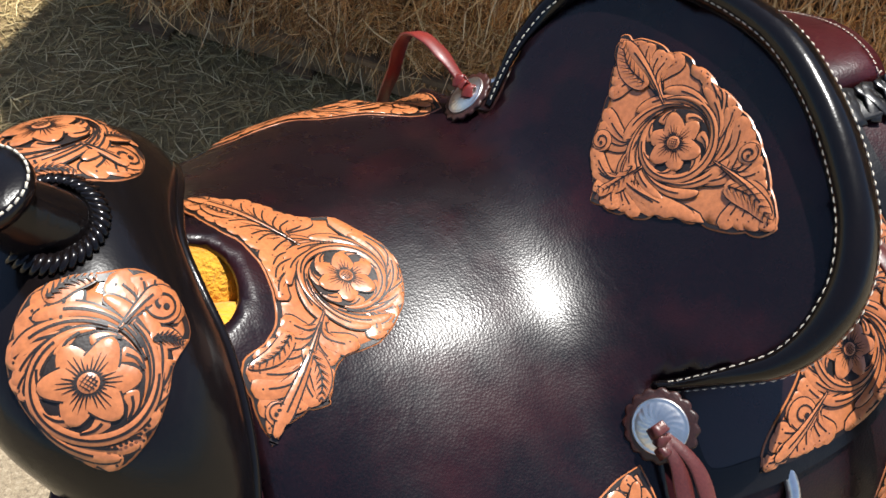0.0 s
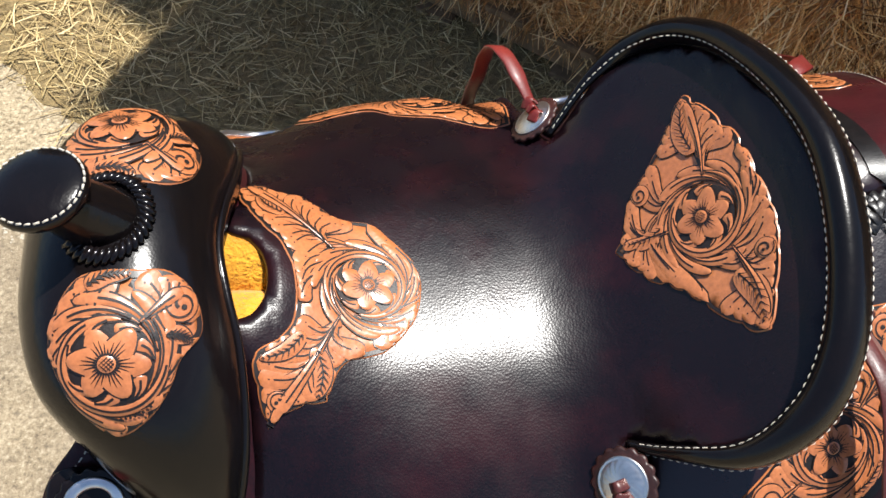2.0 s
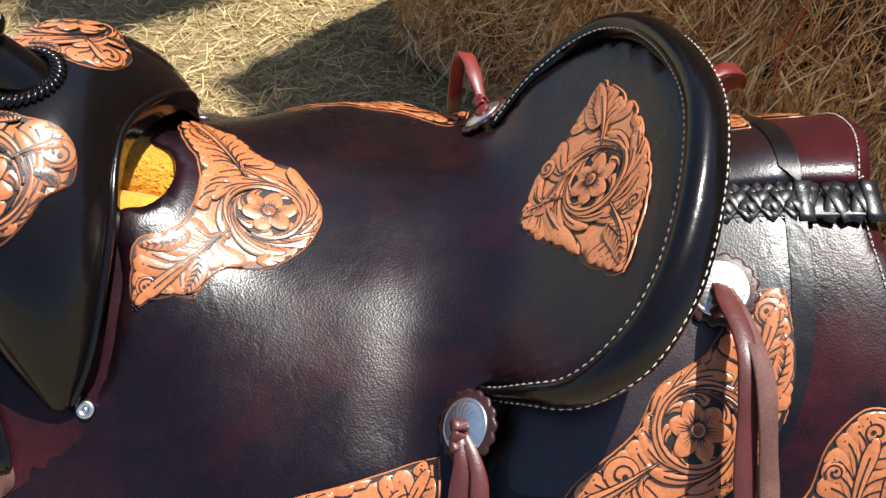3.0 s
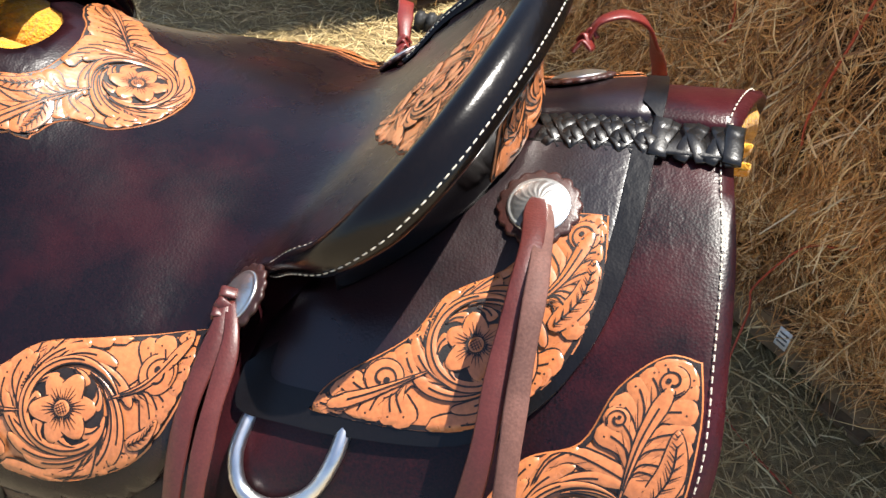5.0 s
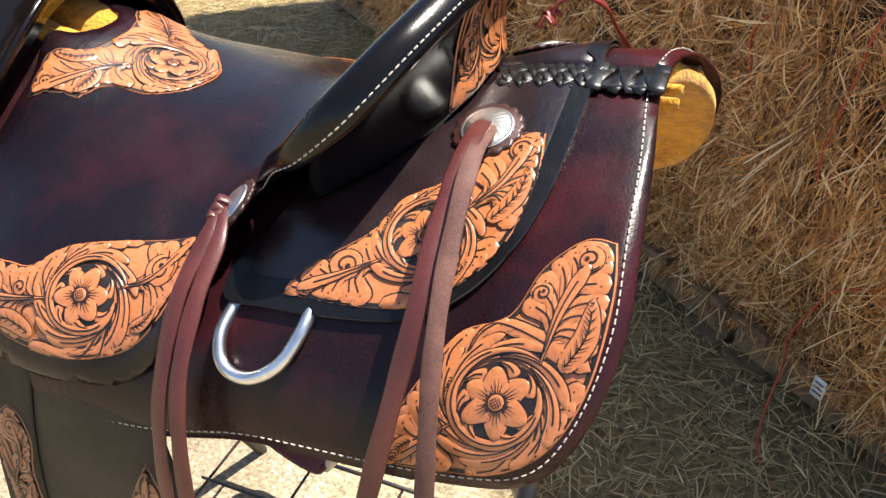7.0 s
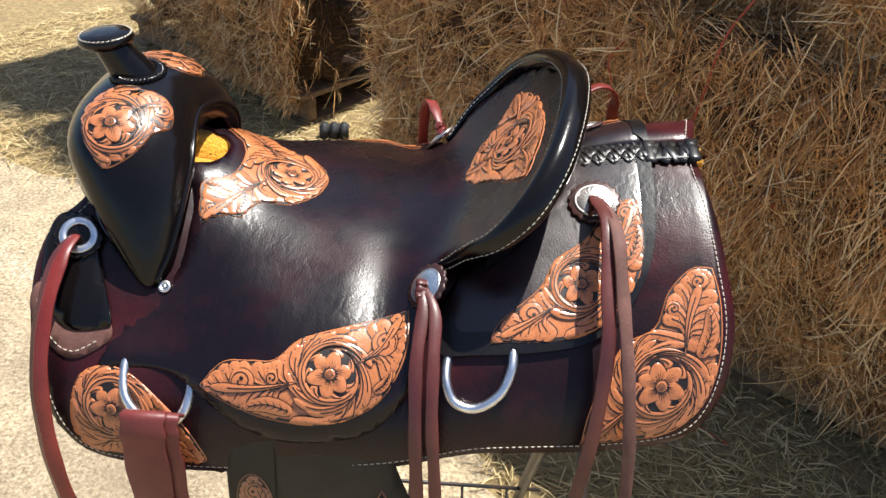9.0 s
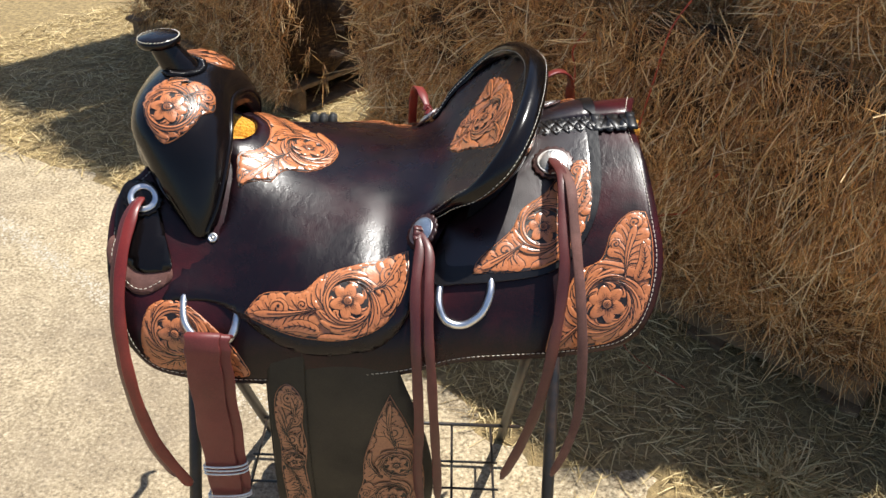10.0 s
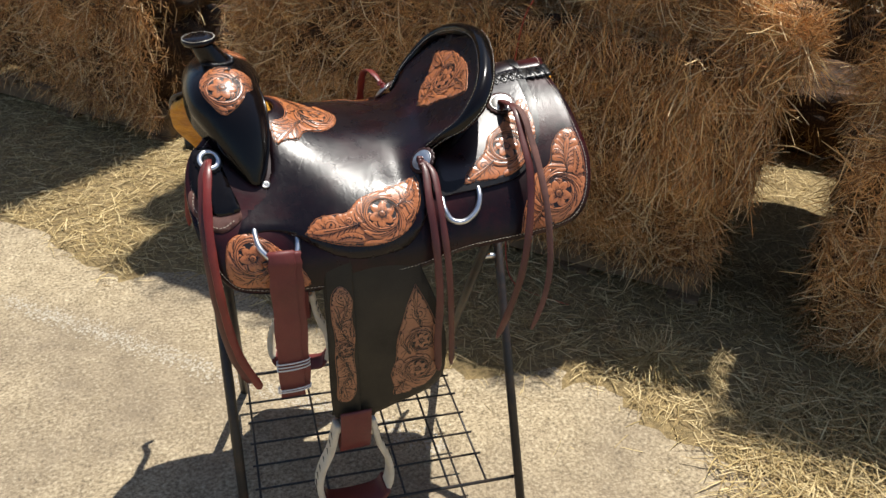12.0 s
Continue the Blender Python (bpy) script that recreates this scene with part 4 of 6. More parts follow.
    def flower(self, centre, r, petals=6, turn=0.3):
        """Overlapping pointed petals with fine veins round a hatched eye."""
        c = np.array(centre)
        base = self.level
        for k in list(range(0, petals, 2)) + list(range(1, petals, 2)):
            a = turn + 2 * math.pi * k / petals + self.rng.uniform(-0.08, 0.08)
            d = np.array((math.cos(a), math.sin(a)))
            s = np.array((-d[1], d[0]))
            far = r * self.rng.uniform(1.08, 1.26)
            self.level = base + (0.0 if k % 2 == 0 else 0.0005)
            self.stroke([c + d * r * 0.12, c + d * r * 0.6 + s * r * self.rng.uniform(-0.06, 0.06), c + d * far], r * 0.86, 12, 0.0009, 0.0007, "petal")
            for off in (-0.20, -0.08, 0.06, 0.19):
                self.line(c + d * r * 0.32 + s * off * r * 0.5, c + d * r * (0.86 - abs(off) * 1.2) + s * off * r, 0.00035, 0.0012)
        self.level = base + 0.0015
        for k in range(30):
            a = 2 * math.pi * k / 30
            d = np.array((math.cos(a), math.sin(a)))
            self.line(c + d * r * 0.26, c + d * r * (0.40 + 0.06 * (k % 2)), 0.00055, 0.0002)
        self.disc(c, r * 0.29, 1, 0.0, 18, 0.0002)
        self.disc(c, r * 0.26, 0, 0.0008, 18, 0.0004)
        for k in (-0.13, -0.04, 0.05, 0.14):
            for d in (np.array((0.8, 0.6)), np.array((-0.6, 0.8))):
                s = np.array((-d[1], d[0]))
                h = math.sqrt(max(0.0, 0.21 ** 2 - k * k)) * r
                self.line(c + s * k * r - d * h, c + s * k * r + d * h, 0.0003, 0.0013)

    def curl(self, centre, r, turn=0.0, hand=1):
        """A scroll: a lobe rolled in on itself, with a pit in its eye."""
        c = np.array(centre)
        self.disc(c, r * 1.06, 1)
        self.disc(c, r * 0.98, 0, 0.0006, 22, 0.0001)
        path = []
        for k in range(15):
            a = turn + hand * k / 14 * 2 * math.pi * 1.2
            path.append(c + r * (0.92 - 0.66 * k / 14) * np.array((math.cos(a), math.sin(a))))
        p = spline(path, 3)
        g = np.gradient(p, axis=0)
        m = np.stack([-g[:, 1], g[:, 0]], 1) / (np.linalg.norm(g, axis=1)[:, None] + 1e-9)
        w = (0.00045 + 0.0006 * np.linspace(0, 1, len(p)) ** 2)[:, None]
        self.strip(np.stack([p - m * w, p + m * w], 1), np.full((len(p), 2), self.level + 0.0010), 1)
        e = turn + hand * 2.6
        self.disc(c + r * 0.22 * np.array((math.cos(e), math.sin(e))), r * 0.17, 1, 0, 10, 0.0012)

    def build(self, name, mats, parent):
        me = bpy.data.meshes.new(name)
        me.from_pydata([tuple(v) for v in self.verts], [], self.faces)
        for m in mats:
            me.materials.append(m)
        me.polygons.foreach_set("material_index", self.mats)
        me.polygons.foreach_set("use_smooth", [True] * len(self.faces))
        ob = new(name, me)
        ob.parent = parent
        bpy.context.view_layer.update()
        ob.matrix_parent_inverse = parent.matrix_world.inverted()
        return ob


def inside(p, loop):
    x, y = p
    hit = False
    for (x1, y1), (x2, y2) in zip(loop, np.roll(loop, -1, 0)):
        if (y1 > y) != (y2 > y) and x < (x2 - x1) * (y - y1) / (y2 - y1 + 1e-12) + x1:
            hit = not hit
    return hit


def scalloped(loop, depth, period=0.025):
    """The loop with its edge bitten into leaf tips."""
    p = np.vstack([loop, loop[:1]])
    d = np.r_[0, np.cumsum(np.linalg.norm(np.diff(p, axis=0), axis=1))]
    n = int(d[-1] / 0.0022)
    s = np.linspace(0, d[-1], n, endpoint=False)
    q = np.stack([np.interp(s, d, p[:, k]) for k in (0, 1)], 1)
    count = max(3, round(d[-1] / period))
    turn = 2 * math.pi * s / d[-1]
    wave = (1 - np.abs(np.sin(count * turn / 2 + 0.9 * np.sin(3 * turn + 1) + 0.5 * np.sin(7 * turn)))) ** 1.8 * (0.7 + 0.5 * np.sin(2 * turn + 0.7))
    t = np.roll(q, -1, 0) - np.roll(q, 1, 0)
    t /= np.linalg.norm(t, axis=1)[:, None] + 1e-9
    nrm = np.stack([-t[:, 1], t[:, 0]], 1)
    area = np.sum(q[:, 0] * np.roll(q[:, 1], -1) - np.roll(q[:, 0], -1) * q[:, 1])
    return q + nrm * (depth * wave * (1 if area > 0 else -1))[:, None]


def along_line(pts, step):
    """Points and directions every step along a polyline."""
    p = np.array(pts, float)
    d = np.r_[0, np.cumsum(np.linalg.norm(np.diff(p, axis=0), axis=1))]
    s = np.linspace(0, d[-1], max(3, int(d[-1] / step) + 1))
    q = np.stack([np.interp(s, d, p[:, k]) for k in (0, 1)], 1)
    g = np.gradient(q, axis=0)
    return q, g / (np.linalg.norm(g, axis=1)[:, None] + 1e-9)


def panel(name, outline, surface, lift, flowers, curls=(), leaves=(), scale=(1, 1), seed=1, mats=(M_TOOL, M_DYE), parent=saddle, stems=(), ring=1.36, tip=0.0115, hand=1, label="", smooth=5, scallop=0.0):
    """A tooled panel: its plate, a stem wound round each flower and run out into the tails, lobed fronds that sprout from it to the edge, scrolls and ribbed leaves."""
    rng = np.random.default_rng(seed)
    st = np.array(scale, float)
    loop = spline(outline, smooth, True)
    if scallop:
        loop = scalloped(loop * st, scallop) / st
    lo, hi = loop.min(0) - 0.004, loop.max(0) + 0.004
    grid = local_grid(surface, lo, hi)
    plate = part(name, shell(loop, surface, lift, 0.0022, (0.012 / st[0], 0.012 / st[1]), 0.25), mats[0], saddle if parent is None else parent, label)
    metric = loop * st
    rel = Relief(grid, st, lift, rng)
    edge, deep = inset(metric, 0.0010), inset(metric, 0.0042)
    rel.strip(np.stack([np.vstack([edge, edge[:1]]), np.vstack([deep, deep[:1]])], 1), np.full((len(edge) + 1, 2), 0.0002), 1)
    safe = inset(metric, 0.0024)
    rel.rim = inset(metric, 0.0008)
    # the stems: a wound ring about each flower, then the given tails
    lines = []
    for n_, (fu, fv, r) in enumerate(flowers):
        c, turn = np.array((fu, fv)) * st, rng.uniform(0, 6.28)
        if stems:
            q = np.array(stems[min(n_, len(stems) - 1)][0]) * st - c
            turn = math.atan2(q[1], q[0])
        pts = [c + r * (ring + 0.50 * (i / 40) ** 2.5) * np.array((math.cos(turn - hand * (1 - i / 40) * 5.9), math.sin(turn - hand * (1 - i / 40) * 5.9))) for i in range(41)]
        lines.append(along_line(pts, 0.002))
    for pts in stems:
        lines.append(along_line(spline(np.array(pts) * st, 8), 0.002))
    cores = [(np.array((fu, fv)) * st, r * ring * 0.98) for fu, fv, r in flowers]
    # fronds, each from a stem to a tip on the edge
    peri = np.vstack([safe, safe[:1]])
    dist = np.r_[0, np.cumsum(np.linalg.norm(np.diff(peri, axis=0), axis=1))]
    count = max(8, int(dist[-1] / tip))
    fronds = []
    for k in range(count):
        x = (k + rng.uniform(-0.22, 0.22)) * dist[-1] / count % dist[-1]
        end = np.array([np.interp(x, dist, peri[:, j]) for j in (0, 1)])
        best = min(((np.min(np.linalg.norm(q - end, axis=1)), n_) for n_, (q, g) in enumerate(lines)))
        q, g = lines[best[1]]
        gap = best[0]
        if gap < 0.0045:
            continue
        i = int(np.argmin(np.linalg.norm(q - end, axis=1)))
        i = max(0, i - int((gap * rng.uniform(1.5, 2.2) + 0.006) / 0.002))
        root, t = q[i], g[i]
        L = np.linalg.norm(end - root)
        mid = root + t * L * 0.50 + (end - root) * 0.16
        fronds.append((best[1], i, root, mid, end, L))
    for k, (_, _, root, mid, end, L) in enumerate(sorted(fronds, key=lambda f: (f[0], f[1]))):
        rel.level = 0.0003 + (k % 6) * 0.00016
        w = min(tip * 1.30, 0.45 * L + 0.003)
        c, nrm, ww = rel.stroke([root, mid, end], w * rng.uniform(0.9, 1.12), 16, 0.0013, 0.0007, "drop", vein=w > 0.005)
        if w > 0.007:
            i = int(len(c) * 0.80)
            rel.disc(c[i] + nrm[i] * ww[i] * rng.uniform(-0.35, 0.35), 0.0007, 1, 0, 6, 0.0010)
            for o in (-0.45, 0.45):
                i, j = int(len(c) * 0.35), int(len(c) * 0.68)
                rel.line(c[i] + nrm[i] * ww[i] * o, c[j] + nrm[j] * ww[j] * o, 0.0003, 0.0009)
    # long blades that wind round each flower outside its ring
    for fu, fv, r in flowers:
        c = np.array((fu, fv)) * st
        for j in range(9):
            a0 = rng.uniform(-0.2, 0.2) + 2 * math.pi * j / 9
            pts = [c + r * (ring + 0.10 + 0.75 * (i / 16) ** 1.5) * np.array((math.cos(a0 + hand * i / 16 * 1.9), math.sin(a0 + hand * i / 16 * 1.9))) for i in range(17)]
            keep = []
            for p in pts:
                if not inside(p, safe):
                    break
                keep.append(p)
            if len(keep) > 5:
                rel.level = 0.0013 + 0.00012 * (j % 3)
                rel.stroke(keep, r * 0.40, 26, 0.0010, 0.0006, "drop", vein=True)
    for (u0, v0), (u1, v1), w, *bow in leaves:
        p0, p1 = np.array((u0, v0)) * st, np.array((u1, v1)) * st
        s = np.array((-(p1 - p0)[1], (p1 - p0)[0])) * (bow[0] if bow else 0.12)
        rel.level = 0.0018
        c, nrm, ww = rel.stroke([p0, (p0 + p1) / 2 + s, p1], w, 16, 0.0009, 0.0005, "leaf", vein=True)
        rel.barbs(c, nrm, ww)
    for u, v, r, turn, way in curls:
        rel.level = 0.0017
        rel.curl(np.array((u, v)) * st, r, turn, way)
    # the dyed ground inside each ring, lobes that curl in over it, then the flower
    for c, R in cores:
        rel.level = 0.0018
        rel.disc(c, R, 1, 0, 30)
        for i in range(7):
            a = rng.uniform(-0.12, 0.12) + 2 * math.pi * i / 7
            u = lambda b, k: c + R * k * np.array((math.cos(a + b), math.sin(a + b)))
            rel.level = 0.0019 + 0.0001 * (i % 2)
            rel.stroke([u(0, 0.99), u(0.30 * hand, 0.90), u(0.62 * hand, 0.74)], R * 0.30, 12, 0.0008, 0.0005, "drop", vein=True)
    for n_, (q, g) in enumerate(lines):
        rel.level = 0.0022 + 0.0001 * (n_ % 3)
        keep = [p for p in q[::3] if inside(p, safe)]
        if len(keep) < 3:
            continue
        r = flowers[min(n_, len(flowers) - 1)][2]
        c, nrm, ww = rel.stroke(keep, r * (0.34 if n_ < len(flowers) else 0.44), 40, 0.0010, 0.0006, "leaf" if n_ < len(flowers) else "drop", vein=True)
        if n_ < len(flowers):
            for i in range(int(len(c) * 0.55), int(len(c) * 0.55) + 9):
                if i < len(c):
                    rel.disc(c[i] - nrm[i] * ww[i] * 1.5 * hand, 0.0008, 1, 0, 6, 0.0010)
    for fu, fv, r in flowers:
        rel.level = 0.0024
        rel.flower(np.array((fu, fv)) * st, r, 6 if r > 0.012 else 5, rng.uniform(0, 1))
    rel.build("floral_relief", mats, plate)
    return plate


def both(fn):
    for sign in (-1, 1):
        fn(sign)


def s_(pts, sign):
    return [(x, v * sign) for x, v in pts]


def sf(fl, sign):
    return [(x, v * sign, r) for x, v, r in fl]


def sc(cu, sign):
    return [(x, v * sign, r, t * sign, h * sign) for x, v, r, t, h in cu]


def ss(lines, sign):
    return [[(x, v * sign) for x, v in line] for line in lines]


def sl(le, sign):
    return [((a, b * sign), (c, d * sign), w, 0.12 * sign) for (a, b), (c, d), w in le]


# rear corner of the skirt
SKIRT_P = [(0.265, 0.163), (0.286, 0.164), (0.286, 0.164), (0.293, 0.202), (0.292, 0.26), (0.277, 0.305), (0.246, 0.330), (0.203, 0.336), (0.162, 0.338), (0.162, 0.338), (0.168, 0.302), (0.185, 0.262), (0.20, 0.237), (0.229, 0.222), (0.242, 0.187)]
both(lambda s: panel("skirt_panel", s_(SKIRT_P, s), BODY, 0.0008, sf([(0.236, 0.281, 0.0205)], s), sc([(0.272, 0.178, 0.0095, 0.5, 1), (0.247, 0.205, 0.007, 2.5, 1)], s), sl([((0.272, 0.255), (0.281, 0.205), 0.016), ((0.185, 0.315), (0.172, 0.333), 0.011)], s), stems=ss([[(0.258, 0.252), (0.262, 0.215), (0.274, 0.178)], [(0.208, 0.300), (0.188, 0.318), (0.170, 0.333)]], s), hand=s, seed=11, label="orange floral tooled corner panel"))
FRONT_P = [(-0.348, 0.304), (-0.306, 0.289), (-0.25, 0.318), (-0.226, 0.345), (-0.222, 0.366), (-0.27, 0.378), (-0.335, 0.384), (-0.356, 0.36)]
both(lambda s: panel("skirt_panel", s_(FRONT_P, s), BODY, 0.0008, sf([(-0.312, 0.330, 0.019)], s), sc([(-0.245, 0.352, 0.009, 1.0, 1)], s), sl([((-0.29, 0.362), (-0.25, 0.370), 0.010)], s), stems=ss([[(-0.288, 0.340), (-0.258, 0.350), (-0.230, 0.358)]], s), hand=s, seed=12, label="orange floral tooled front corner panel"))
JOCK_P = [(0.068, 0.230), (0.066, 0.224), (0.076, 0.208), (0.112, 0.178), (0.128, 0.147), (0.158, 0.126), (0.178, 0.098), (0.190, 0.082), (0.214, 0.080), (0.214, 0.080), (0.221, 0.133), (0.209, 0.182), (0.183, 0.214), (0.157, 0.229), (0.113, 0.234)]
both(lambda s: panel("jockey_panel", s_(JOCK_P, s), BODY, 0.0064, sf([(0.155, 0.176, 0.0185)], s), sc([(0.203, 0.097, 0.010, 0.8, 1), (0.105, 0.205, 0.012, 3.0, -1), (0.084, 0.222, 0.006, 1.0, 1)], s), sl([((0.196, 0.160), (0.213, 0.112), 0.014), ((0.168, 0.215), (0.192, 0.19), 0.010)], s), stems=ss([[(0.178, 0.152), (0.196, 0.128), (0.208, 0.092)], [(0.130, 0.197), (0.102, 0.214), (0.074, 0.226)]], s), hand=s, seed=13, label="orange floral tooled rear jockey panel"))
SIDE_P = [(-0.220, 0.287), (-0.220, 0.280), (-0.201, 0.257), (-0.172, 0.252), (-0.148, 0.249), (-0.125, 0.226), (-0.087, 0.212), (-0.060, 0.200), (-0.037, 0.190), (-0.019, 0.187), (-0.019, 0.187), (-0.017, 0.232), (-0.034, 0.271), (-0.066, 0.299), (-0.099, 0.312), (-0.15, 0.309), (-0.190, 0.299)]
both(lambda s: panel("side_jockey_panel", s_(SIDE_P, s), SEAT, 0.0008, sf([(-0.091, 0.261, 0.0190)], s), sc([(-0.040, 0.222, 0.0135, 0.5, -1), (-0.178, 0.274, 0.0125, 2.0, 1), (-0.148, 0.268, 0.008, 0.3, 1)], s), sl([((-0.125, 0.300), (-0.178, 0.300), 0.015), ((-0.048, 0.27), (-0.030, 0.25), 0.010)], s), stems=ss([[(-0.066, 0.246), (-0.044, 0.228), (-0.024, 0.194)], [(-0.120, 0.270), (-0.160, 0.279), (-0.212, 0.284)]], s), hand=s, seed=14, label="orange floral tooled side jockey panel"))
SEAT_P = [(-0.268, 0.092), (-0.259, 0.110), (-0.234, 0.097), (-0.216, 0.088), (-0.190, 0.063), (-0.166, 0.060), (-0.166, 0.060), (-0.150, 0.042), (-0.133, 0.018), (-0.130, -0.007), (-0.140, -0.035), (-0.162, -0.057), (-0.162, -0.057), (-0.196, -0.068), (-0.208, -0.094), (-0.208, -0.094), (-0.233, -0.101), (-0.252, -0.116), (-0.252, -0.116), (-0.256, -0.095), (-0.258, -0.064), (-0.240, -0.050), (-0.228, -0.033), (-0.226, 0.003), (-0.236, 0.032), (-0.25, 0.05)]
panel("seat_front_panel", SEAT_P, SEAT, 0.0008, [(-0.172, -0.003, 0.0190)], [(-0.243, -0.096, 0.008, 0.5, 1), (-0.25, 0.096, 0.007, 2.0, -1)], [((-0.215, -0.055), (-0.216, -0.092), 0.014), ((-0.232, 0.06), (-0.252, 0.085), 0.011), ((-0.222, -0.045), (-0.254, -0.066), 0.011)], stems=[[(-0.196, -0.030), (-0.220, -0.070), (-0.249, -0.110)], [(-0.196, 0.028), (-0.226, 0.062), (-0.261, 0.102)]], seed=15, scallop=0.0018, label="orange floral tooled panel at the front of the seat")
CANT_P = [(0.090, 0.104), (0.100, 0.082), (0.109, 0.048), (0.112, 0.006), (0.112, -0.032), (0.107, -0.060), (0.100, -0.085), (0.093, -0.106), (0.093, -0.106), (0.082, -0.100), (0.068, -0.073), (0.057, -0.050), (0.040, -0.027), (0.027, 0.004), (0.027, 0.004), (0.036, 0.020), (0.044, 0.042), (0.062, 0.064), (0.076, 0.084)]
panel("cantle_panel", CANT_P, SEAT, 0.0008, [(0.081, -0.004, 0.0200)], [(0.052, 0.040, 0.009, 1.5, 1), (0.103, -0.05, 0.008, 0.2, -1)], [((0.087, 0.05), (0.090, 0.098), 0.020), ((0.087, -0.056), (0.092, -0.100), 0.020), ((0.06, 0.005), (0.034, 0.006), 0.013)], scale=(1.62, 1.0), stems=[[(0.088, 0.028), (0.091, 0.060), (0.091, 0.098)], [(0.090, -0.036), (0.094, -0.070), (0.093, -0.100)], [(0.064, -0.002), (0.048, 0.002), (0.031, 0.004)]], seed=16, tip=0.0105, scallop=0.0040, label="orange floral tooled panel on the cantle dish")
FORK_P = [(0.375, 0.685), (0.410, 0.640), (0.433, 0.58), (0.437, 0.50), (0.434, 0.407), (0.429, 0.300), (0.398, 0.218), (0.346, 0.205), (0.317, 0.292), (0.286, 0.341), (0.255, 0.430), (0.238, 0.560), (0.285, 0.640), (0.335, 0.680)]
for far in (False, True):
    flip = (lambda p: 0.978 - p) if far else (lambda p: p)
    panel("fork_panel", [(flip(a), b) for a, b in FORK_P], FORK, 0.0006, [(flip(0.330), 0.500, 0.0160)], [(flip(0.385), 0.275, 0.0095, 1.0, -1 if far else 1)], [((flip(0.42), 0.55), (flip(0.428), 0.42), 0.009), ((flip(0.35), 0.34), (flip(0.335), 0.255), 0.010)], scale=(0.42, 0.165), stems=[[(flip(0.372), 0.400), (flip(0.392), 0.320), (flip(0.405), 0.245)]], hand=-1 if far else 1, seed=17, label="orange floral tooled panel on the fork")


# back of the cantle
BACK_P = [(0.06, -0.078), (0.06, -0.078), (0.30, -0.066), (0.62, -0.056), (0.93, -0.052), (0.93, -0.052), (0.95, 0.0), (0.93, 0.052), (0.93, 0.052), (0.62, 0.056), (0.30, 0.066), (0.06, 0.078), (0.06, 0.078), (0.03, 0.0)]
panel("cantle_back_panel", BACK_P, BACK, 0.0012, [(0.52, 0.0, 0.019), (0.45, -0.045, 0.010), (0.45, 0.045, 0.010)], [(0.78, -0.036, 0.008, 0.0, 1), (0.78, 0.036, 0.008, 1.0, -1)], [((0.2, -0.05), (0.85, -0.047), 0.010)], scale=(0.075, 1.0), seed=18, label="orange floral tooled panel on the cantle back")


# ---- stitching ----
def stitches(name, path, surface, lift, length=0.0040, gap=0.0024, radius=0.00052, parent=saddle, material=M_THREAD, label=""):
    """A row of short threads along a path in (u, v), as one part."""
    pts = [surface(u, v) for u, v in path]
    q = np.array([p + nv * lift for p, nv in pts])
    nn = np.array([nv for p, nv in pts])
    d = np.r_[0, np.cumsum(np.linalg.norm(np.diff(q, axis=0), axis=1))]
    verts, faces, s = [], [], 0.0
    while s + length < d[-1]:
        e = [np.array([np.interp(x, d, q[:, k]) for k in range(3)]) for x in (s, s + length / 2, s + length)]
        nv = np.array([np.interp(s, d, nn[:, k]) for k in range(3)])
        t = (e[2] - e[0]) / (np.linalg.norm(e[2] - e[0]) + 1e-9)
        w = np.cross(t, nv) * radius
        k = len(verts)
        for i, p in enumerate(e):
            up = nv * (radius * (1.5 if i == 1 else 0.2))
            verts += [p - w, p + up, p + w]
        for a in (k, k + 3):
            faces += [(a, a + 1, a + 4, a + 3), (a + 1, a + 2, a + 5, a + 4)]
        s += length + gap
    me = bpy.data.meshes.new(name)
    me.from_pydata([tuple(v) for v in verts], [], faces)
    me.materials.append(material)
    ob = new(name, me)
    ob.parent = parent
    bpy.context.view_layer.update()
    ob.matrix_parent_inverse = parent.matrix_world.inverted()
    ob["kind"] = "stuff"
    if label:
        ob["label"] = label
    return ob


for sign, half in ((-1, NEAR_SKIRT), (1, OFF_SKIRT)):
    run = spline([(x, v) for x, v in half[1:22]], 6)
    line = inset(np.vstack([run, [(0.0, 0.06)]]), 0.0085)[3:-1]
    stitches("edge_stitching", [(x, v * sign) for x, v in line], BODY, 0.0008)
along = np.linspace(1.5, len(rim_frames) - 2.5, 220)
stitches("cantle_stitching", [(i, 1.8) for i in along], RIM, 0.0004)
stitches("cantle_stitching", [(i, 7.5) for i in along], RIM, 0.0006)
# ---- conchos, strings and rigging ----
def frame_at(p, nv):
    """A pose with its z along nv."""
    q = Vector(nv).to_track_quat("Z", "Y")
    return Matrix.Translation(p) @ q.to_matrix().to_4x4()


def engraved(profile, m, sides=72):
    """A turned disc whose dome is cut with curling rays."""
    bm = bmesh.new()
    rim = profile[1][0]
    rings = []
    for r, h in profile:
        ring = []
        for k in range(sides):
            a = 2 * math.pi * k / sides
            cut = 0.0002 * math.sin(18 * a + 14 * r / rim) if 0.4 < r / rim < 0.86 and h > 0.005 else 0.0
            ring.append(bm.verts.new(m @ Vector((r * math.cos(a), r * math.sin(a), h + cut))))
        rings.append(ring)
    for a, b in zip(rings, rings[1:]):
        for k in range(sides):
            bm.faces.new((a[k], a[(k + 1) % sides], b[(k + 1) % sides], b[k]))
    bm.faces.new(rings[0][::-1]), bm.faces.new(rings[-1])
    bmesh.ops.recalc_face_normals(bm, faces=bm.faces)
    return bm


